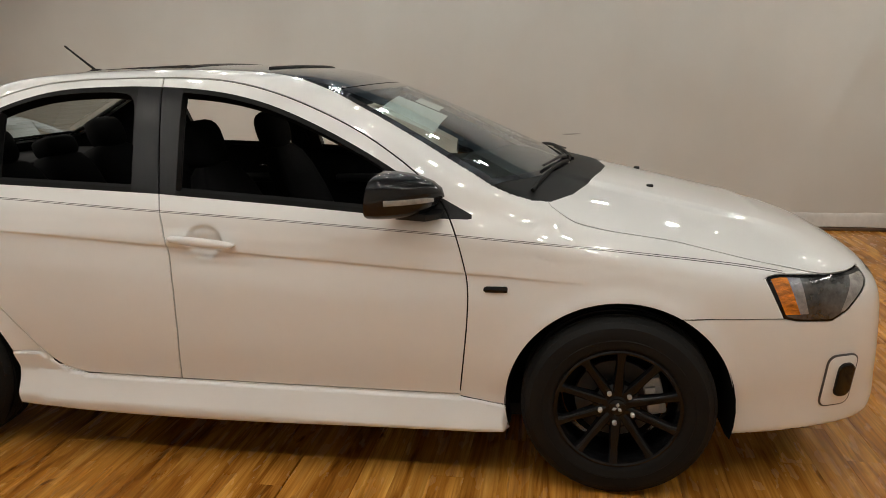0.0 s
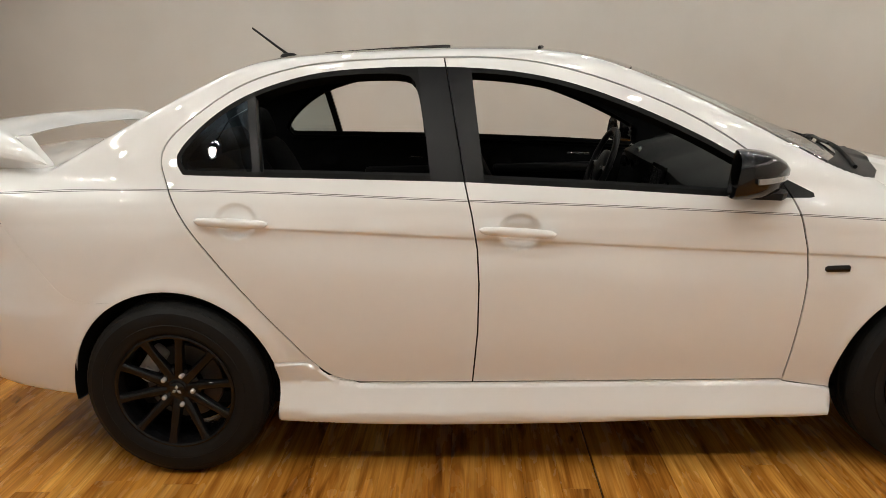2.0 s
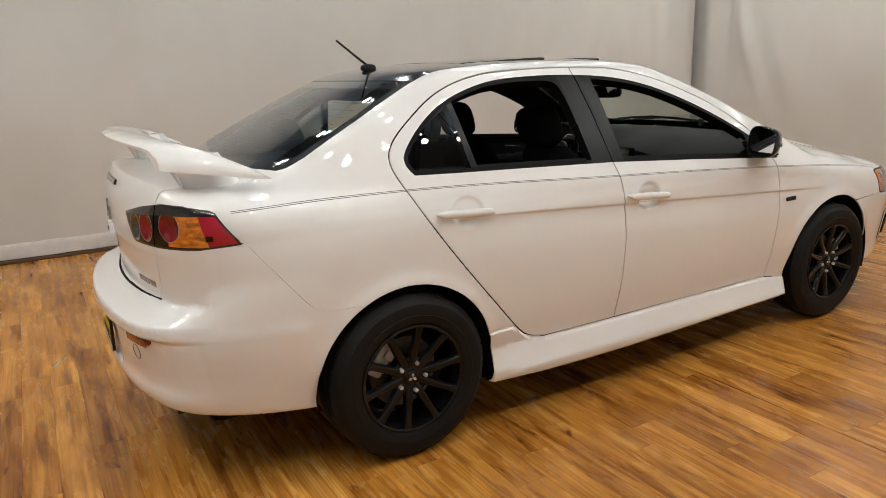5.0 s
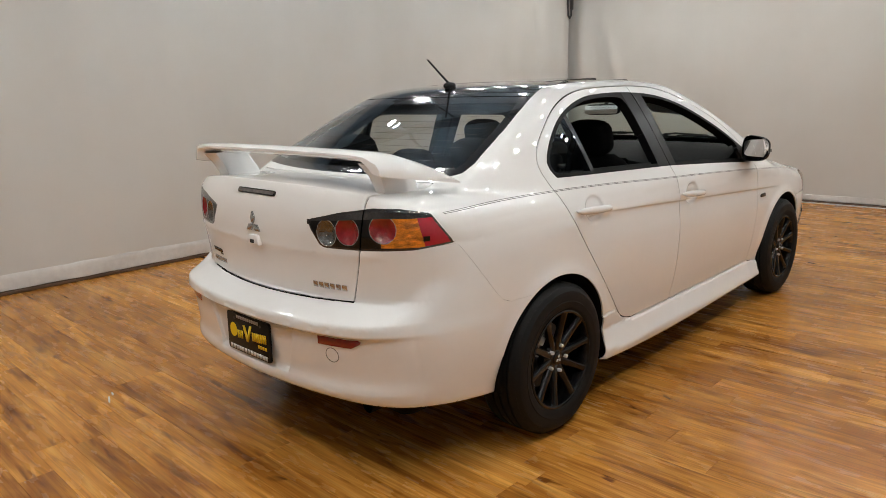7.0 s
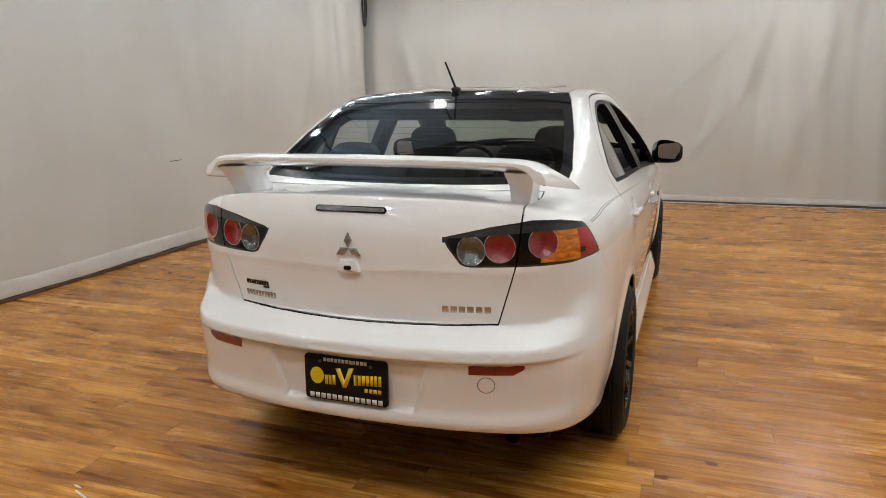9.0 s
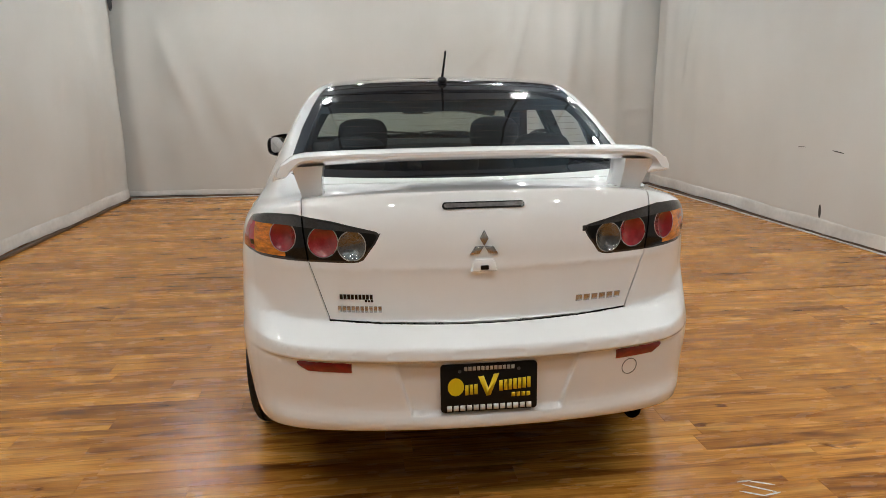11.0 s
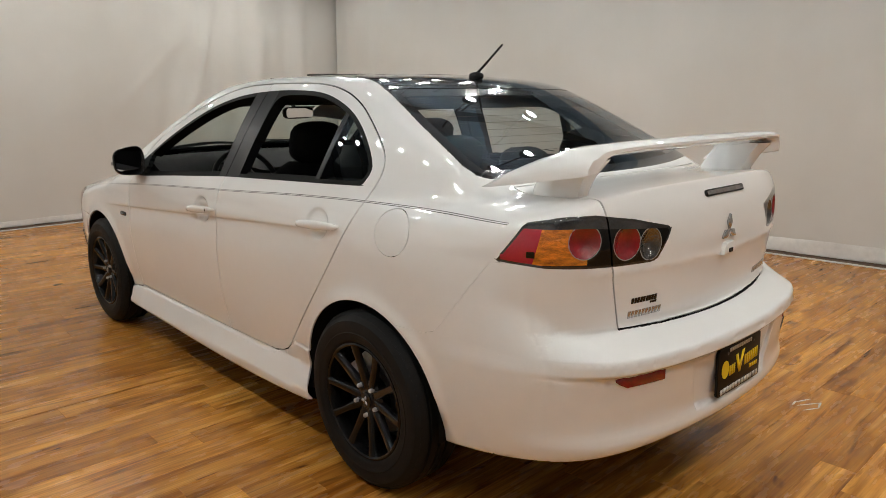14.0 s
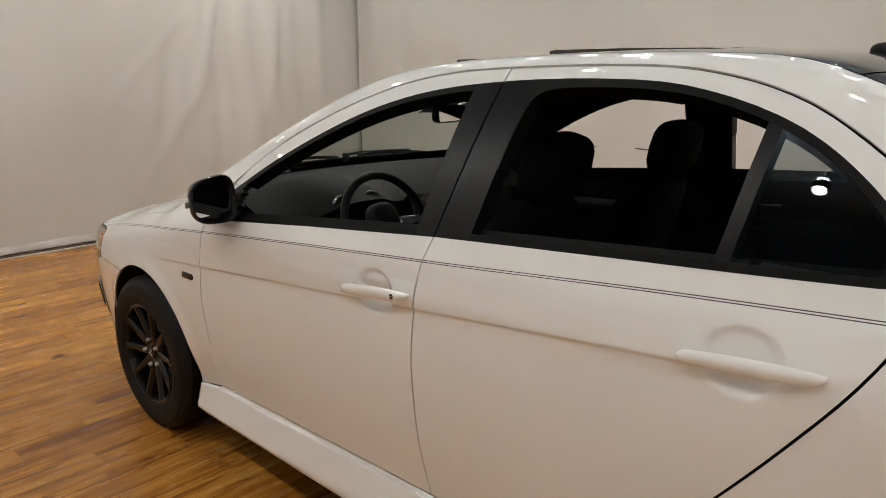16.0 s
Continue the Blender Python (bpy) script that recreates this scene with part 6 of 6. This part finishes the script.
def ceiling_lamp(with_fill):
    top = thing("ceiling_lamp", "round white ceiling lamp, lit, in rows partly added as fill", "lamp", group="ceiling lamps")
    bm = bmesh.new()
    lathe(bm, [(0.0, 0.0), (0.046, 0.0), (0.046, 0.008), (0.0, 0.008)], 12, Matrix.Rotation(radians(90), 4, "X"))
    part("bulb_face", bm, GLOW, top, "glowing face")
    if with_fill:
        bm = bmesh.new()
        lathe(bm, [(0.0, 0.118), (0.045, 0.118), (0.045, 0.124), (0.0, 0.124)], 12, Matrix.Rotation(radians(90), 4, "X"))
        part("fill_disc", bm, FILL_GLOW, top, "cool glowing disc added to light the ceiling")
    bm = bmesh.new()
    lathe(bm, [(0.060, -0.004), (0.068, -0.004), (0.066, 0.07), (0.05, 0.11), (0.04, 0.10), (0.055, 0.06), (0.060, 0.02)], 12, Matrix.Rotation(radians(90), 4, "X"), closed=True)
    part("housing", bm, DARK, top, "dark housing")
    bm = bmesh.new()
    tube(bm, [(0, 0, 0.10), (0, 0, 1.08)], 0.012, 6)
    part("rod", bm, DARK, top)
    return top


SIDE_SPOTS = [(-2.94 + 0.56 * k, y) for k in range(13) for y in (-2.45, 2.40)]
SPOTS = [(4.35, -2.88 + 0.48 * k) for k in range(13)]
SPOTS += [(-2.6 + 1.5 * k, y) for k in range(4) for y in (-0.95, 0.85)]
# Row added only to brighten the floor on the right.
SPOTS += [(-2.4 + 0.8 * k, -1.7) for k in range(6)]
# Cross row that the boot lid mirrors; five more added to light the rear.
SPOTS += [(-3.6, -2.4 + 0.4 * k) for k in range(13)] + [(-4.7, -1.8 + 0.9 * k) for k in range(5)]
for with_fill, places in ((True, SIDE_SPOTS), (False, SPOTS)):
    lamp = ceiling_lamp(with_fill)
    lamp.matrix_basis = pose(*places[0], 3.02)
    for x, y in places[1:]:
        copy_thing(lamp, pose(x, y, 3.02))

# scuffs on the cloth walls: distance along the wall, height, width, height of the mark, tilt
for wall, u, z, w, h, tilt in (("wall_right", 3.62, 0.80, 0.15, 0.011, -5), ("wall_right", 3.12, 0.805, 0.11, 0.007, 3), ("wall_right", 3.46, 0.23, 0.035, 0.13, 4), ("wall_left", 8.30, 0.85, 0.17, 0.006, 1), ("wall_left", 3.40, 0.56, 0.05, 0.02, 12)):
    q, out = CLOTH[wall](u, z)
    m = frame_at(q, out).to_3x3() @ turned(0, 0, tilt)
    bm = bmesh.new()
    pillow(bm, q + out * 0.001, (w, h, 0.007), 2.2, m)
    tagged(part("wall_scuff", bm, SCUFF, None), "dark scuff mark on the cloth wall", "scuff mark", group="scuffs on the wall")

# clamp that holds the loose edge of the left cloth
clamp = thing("curtain_clamp", "dark metal clamp on the loose edge of the cloth", "clamp")
bm = bmesh.new()
q, out = CLOTH["wall_left"](12.15, 2.45)
tube(bm, [q + out * 0.02 + Vector((0, 0, 0.9)), q + out * 0.03 + Vector((0, 0, 0.1)), q + out * 0.035 + Vector((0.01, 0, -0.06)), q + out * 0.03 + Vector((0.05, 0, -0.09)), q + out * 0.03 + Vector((0.085, 0, -0.05)), q + out * 0.03 + Vector((0.09, 0, 0.06))], 0.014, 8)
part("hook", bm, DARK, clamp, "bent dark hook")
bm = bmesh.new()
box(bm, q + out * 0.03 + Vector((0.10, 0, 0.3)), (0.05, 0.03, 0.55), 0.008)
part("strap", bm, SCUFF, clamp, "dark hanging strap")

# pale scrapes on the floor behind the car
WHITE_SCRAPE = material("pale_scrape", (0.72, 0.68, 0.62), 0.4, spread=0.3, scale=40)
for k, (x, y, w, turn) in enumerate(((-2.20, -0.98, 0.10, 62), (-2.17, -1.02, 0.12, 58), (-2.14, -1.05, 0.09, 66), (-2.21, -1.05, 0.07, 100), (-2.12, -0.99, 0.06, 95), (-2.48, 1.02, 0.10, 70), (-2.44, 1.08, 0.05, 75))):
    bm = bmesh.new()
    pillow(bm, (x, y, 0.0003), (w, 0.010, 0.0022), 2.0, turned(0, 0, turn), 14, 6)
    tagged(part("floor_scrape", bm, WHITE_SCRAPE, None), "pale scrape on the wooden floor behind the car", "scrape", group="scrapes on the floor")


# ---------------------------------------------------------------- floor of wooden planks
def plank_material(name, island):
    m = bpy.data.materials.new(name)
    m.use_nodes = True
    n, link = m.node_tree.nodes, m.node_tree.links.new
    b = n["Principled BSDF"]
    geo = n.new("ShaderNodeNewGeometry")
    rnd = geo.outputs["Random Per Island"] if island else n.new("ShaderNodeObjectInfo").outputs["Random"]
    shift = n.new("ShaderNodeVectorMath")
    shift.operation = "MULTIPLY_ADD"
    comb = n.new("ShaderNodeCombineXYZ")
    for k in range(3):
        link(rnd, comb.inputs[k])
    link(comb.outputs[0], shift.inputs[0])
    shift.inputs[1].default_value = (31.7, 57.3, 91.1)
    link(geo.outputs["Position"], shift.inputs[2])

    def grain(scale, detail, stretch, bend=0.25):
        mp, tx = n.new("ShaderNodeMapping"), n.new("ShaderNodeTexNoise")
        mp.inputs["Scale"].default_value = stretch
        tx.inputs["Scale"].default_value, tx.inputs["Detail"].default_value = scale, detail
        tx.inputs["Distortion"].default_value = bend
        link(shift.outputs[0], mp.inputs[0])
        link(mp.outputs[0], tx.inputs["Vector"])
        return tx.outputs[0]

    def ramp(src, stops):
        r = n.new("ShaderNodeValToRGB")
        el = r.color_ramp.elements
        el[0].position, el[0].color = stops[0][0], (*stops[0][1], 1)
        el[1].position, el[1].color = stops[1][0], (*stops[1][1], 1)
        for pos, col in stops[2:]:
            e = el.new(pos)
            e.color = (*col, 1)
        link(src, r.inputs[0])
        return r.outputs[0]

    def mix(kind, fac, x, y):
        k = n.new("ShaderNodeMixRGB")
        k.blend_type = kind
        k.inputs[0].default_value = fac
        link(x, k.inputs[1])
        link(y, k.inputs[2])
        return k.outputs[0]

    base = ramp(grain(1.0, 6, (24, 1.5, 1), 0.7), [(0.30, (0.38, 0.145, 0.022)), (0.43, (0.58, 0.245, 0.042)), (0.56, (0.70, 0.325, 0.064)), (0.74, (0.84, 0.46, 0.120))])
    fine = ramp(grain(1.0, 5, (130, 2.5, 1)), [(0.36, (0.60, 0.52, 0.45)), (0.58, (1, 1, 1))])
    dark = ramp(grain(1.0, 8, (15, 1.6, 1), 1.3), [(0.30, (0.14, 0.07, 0.035)), (0.37, (0.52, 0.41, 0.32)), (0.45, (1, 1, 1))])
    flame = ramp(grain(1.0, 4, (5.5, 0.9, 1), 2.2), [(0.36, (0.70, 0.62, 0.55)), (0.52, (1, 1, 1)), (0.70, (1.10, 1.12, 1.12))])
    knot = ramp(grain(1.0, 3, (9, 3.6, 1), 0.6), [(0.255, (0.20, 0.11, 0.06)), (0.30, (1, 1, 1))])
    patch = ramp(grain(0.9, 3, (1, 0.55, 1), 0.4), [(0.35, (0.86, 0.83, 0.80)), (0.62, (1.06, 1.07, 1.08))])
    tone = ramp(rnd, [(0.0, (0.72, 0.66, 0.60)), (0.3, (0.90, 0.88, 0.85)), (0.7, (1.0, 1.0, 1.0)), (1.0, (1.20, 1.26, 1.30))])
    col = base
    for kind_, fac, layer in (("MULTIPLY", 0.60, fine), ("MULTIPLY", 0.72, dark), ("MULTIPLY", 0.9, flame), ("MULTIPLY", 0.9, knot), ("MULTIPLY", 0.9, patch), ("MULTIPLY", 1, tone)):
        col = mix(kind_, fac, col, layer)
    link(col, b.inputs["Base Color"])
    b.inputs["Specular IOR Level"].default_value = 0.32
    rr = n.new("ShaderNodeMapRange")
    rr.inputs[3].default_value, rr.inputs[4].default_value = 0.16, 0.36
    link(grain(5, 4, (4, 1, 1)), rr.inputs[0])
    link(rr.outputs[0], b.inputs["Roughness"])
    rise = n.new("ShaderNodeBump")
    rise.inputs["Strength"].default_value, rise.inputs["Distance"].default_value = 0.25, 0.0015
    link(grain(7, 6, (14, 1, 1)), rise.inputs["Height"])
    link(rise.outputs[0], b.inputs["Normal"])
    return m


WIDE, LONG, THICK = 0.127, 1.22, 0.012
SEAM_X = 0.15
PLANK, PLANK_FAR = plank_material("plank_wood", False), plank_material("plank_wood_far", True)
UNDERLAY = material("dark_underlay", (0.03, 0.018, 0.010), 0.9)
bm = bmesh.new()
box(bm, (-1.5, -0.16, -0.062), (14.6, 9.4, 0.1))
floor = tagged(part("floor", bm, UNDERLAY, None), "warm brown wooden plank floor with staggered joints", "floor", kind="structure")


def plank_shape():
    """Half lengths, bevelled along the upper edges."""
    w, l, c = WIDE / 2 - 0.0002, LONG / 2 - 0.0002, 0.0006
    v = [(sx * w, sy * l, -THICK) for sx, sy in ((-1, -1), (1, -1), (1, 1), (-1, 1))]
    v += [(sx * w, sy * l, -c) for sx, sy in ((-1, -1), (1, -1), (1, 1), (-1, 1))]
    v += [(sx * (w - c), sy * (l - c), 0) for sx, sy in ((-1, -1), (1, -1), (1, 1), (-1, 1))]
    f = [(8, 9, 10, 11)] + [(i, (i + 1) % 4, 4 + (i + 1) % 4, 4 + i) for i in range(4)] + [(4 + i, 4 + (i + 1) % 4, 8 + (i + 1) % 4, 8 + i) for i in range(4)]
    return v, f


PV, PF = plank_shape()
plank_mesh = bpy.data.meshes.new("plank")
plank_mesh.from_pydata(PV, [], PF)
plank_mesh.materials.append(PLANK)
rng = random.Random(5)
far_v, far_f = [], []
places = []
rows_x = [SEAM_X + 0.003 + WIDE * (k + 0.5) for k in range(41)] + [SEAM_X - 0.003 - WIDE * (k + 0.5) for k in range(66)]
for x in rows_x:
    y = -4.55 - rng.random() * LONG
    while y < 4.2:
        places.append((x, y + LONG / 2, rng.uniform(-0.0005, 0.0)))
        y += LONG
places.sort(key=lambda q: max(abs(q[0] + 1.6) / 1.15, abs(q[1])))
for k, (x, y, z) in enumerate(places):
    if k < 300:
        ob = new("plank", plank_mesh)
        ob.location = (x, y, z)
        ob.parent = floor
    else:
        base = len(far_v)
        far_v += [(vx + x, vy + y, vz + z) for vx, vy, vz in PV]
        far_f += [tuple(i + base for i in f) for f in PF]
mesh = bpy.data.meshes.new("planks")
mesh.from_pydata(far_v, [], far_f)
tagged(finish("planks", mesh, PLANK_FAR, floor, smooth=False), kind="stuff")
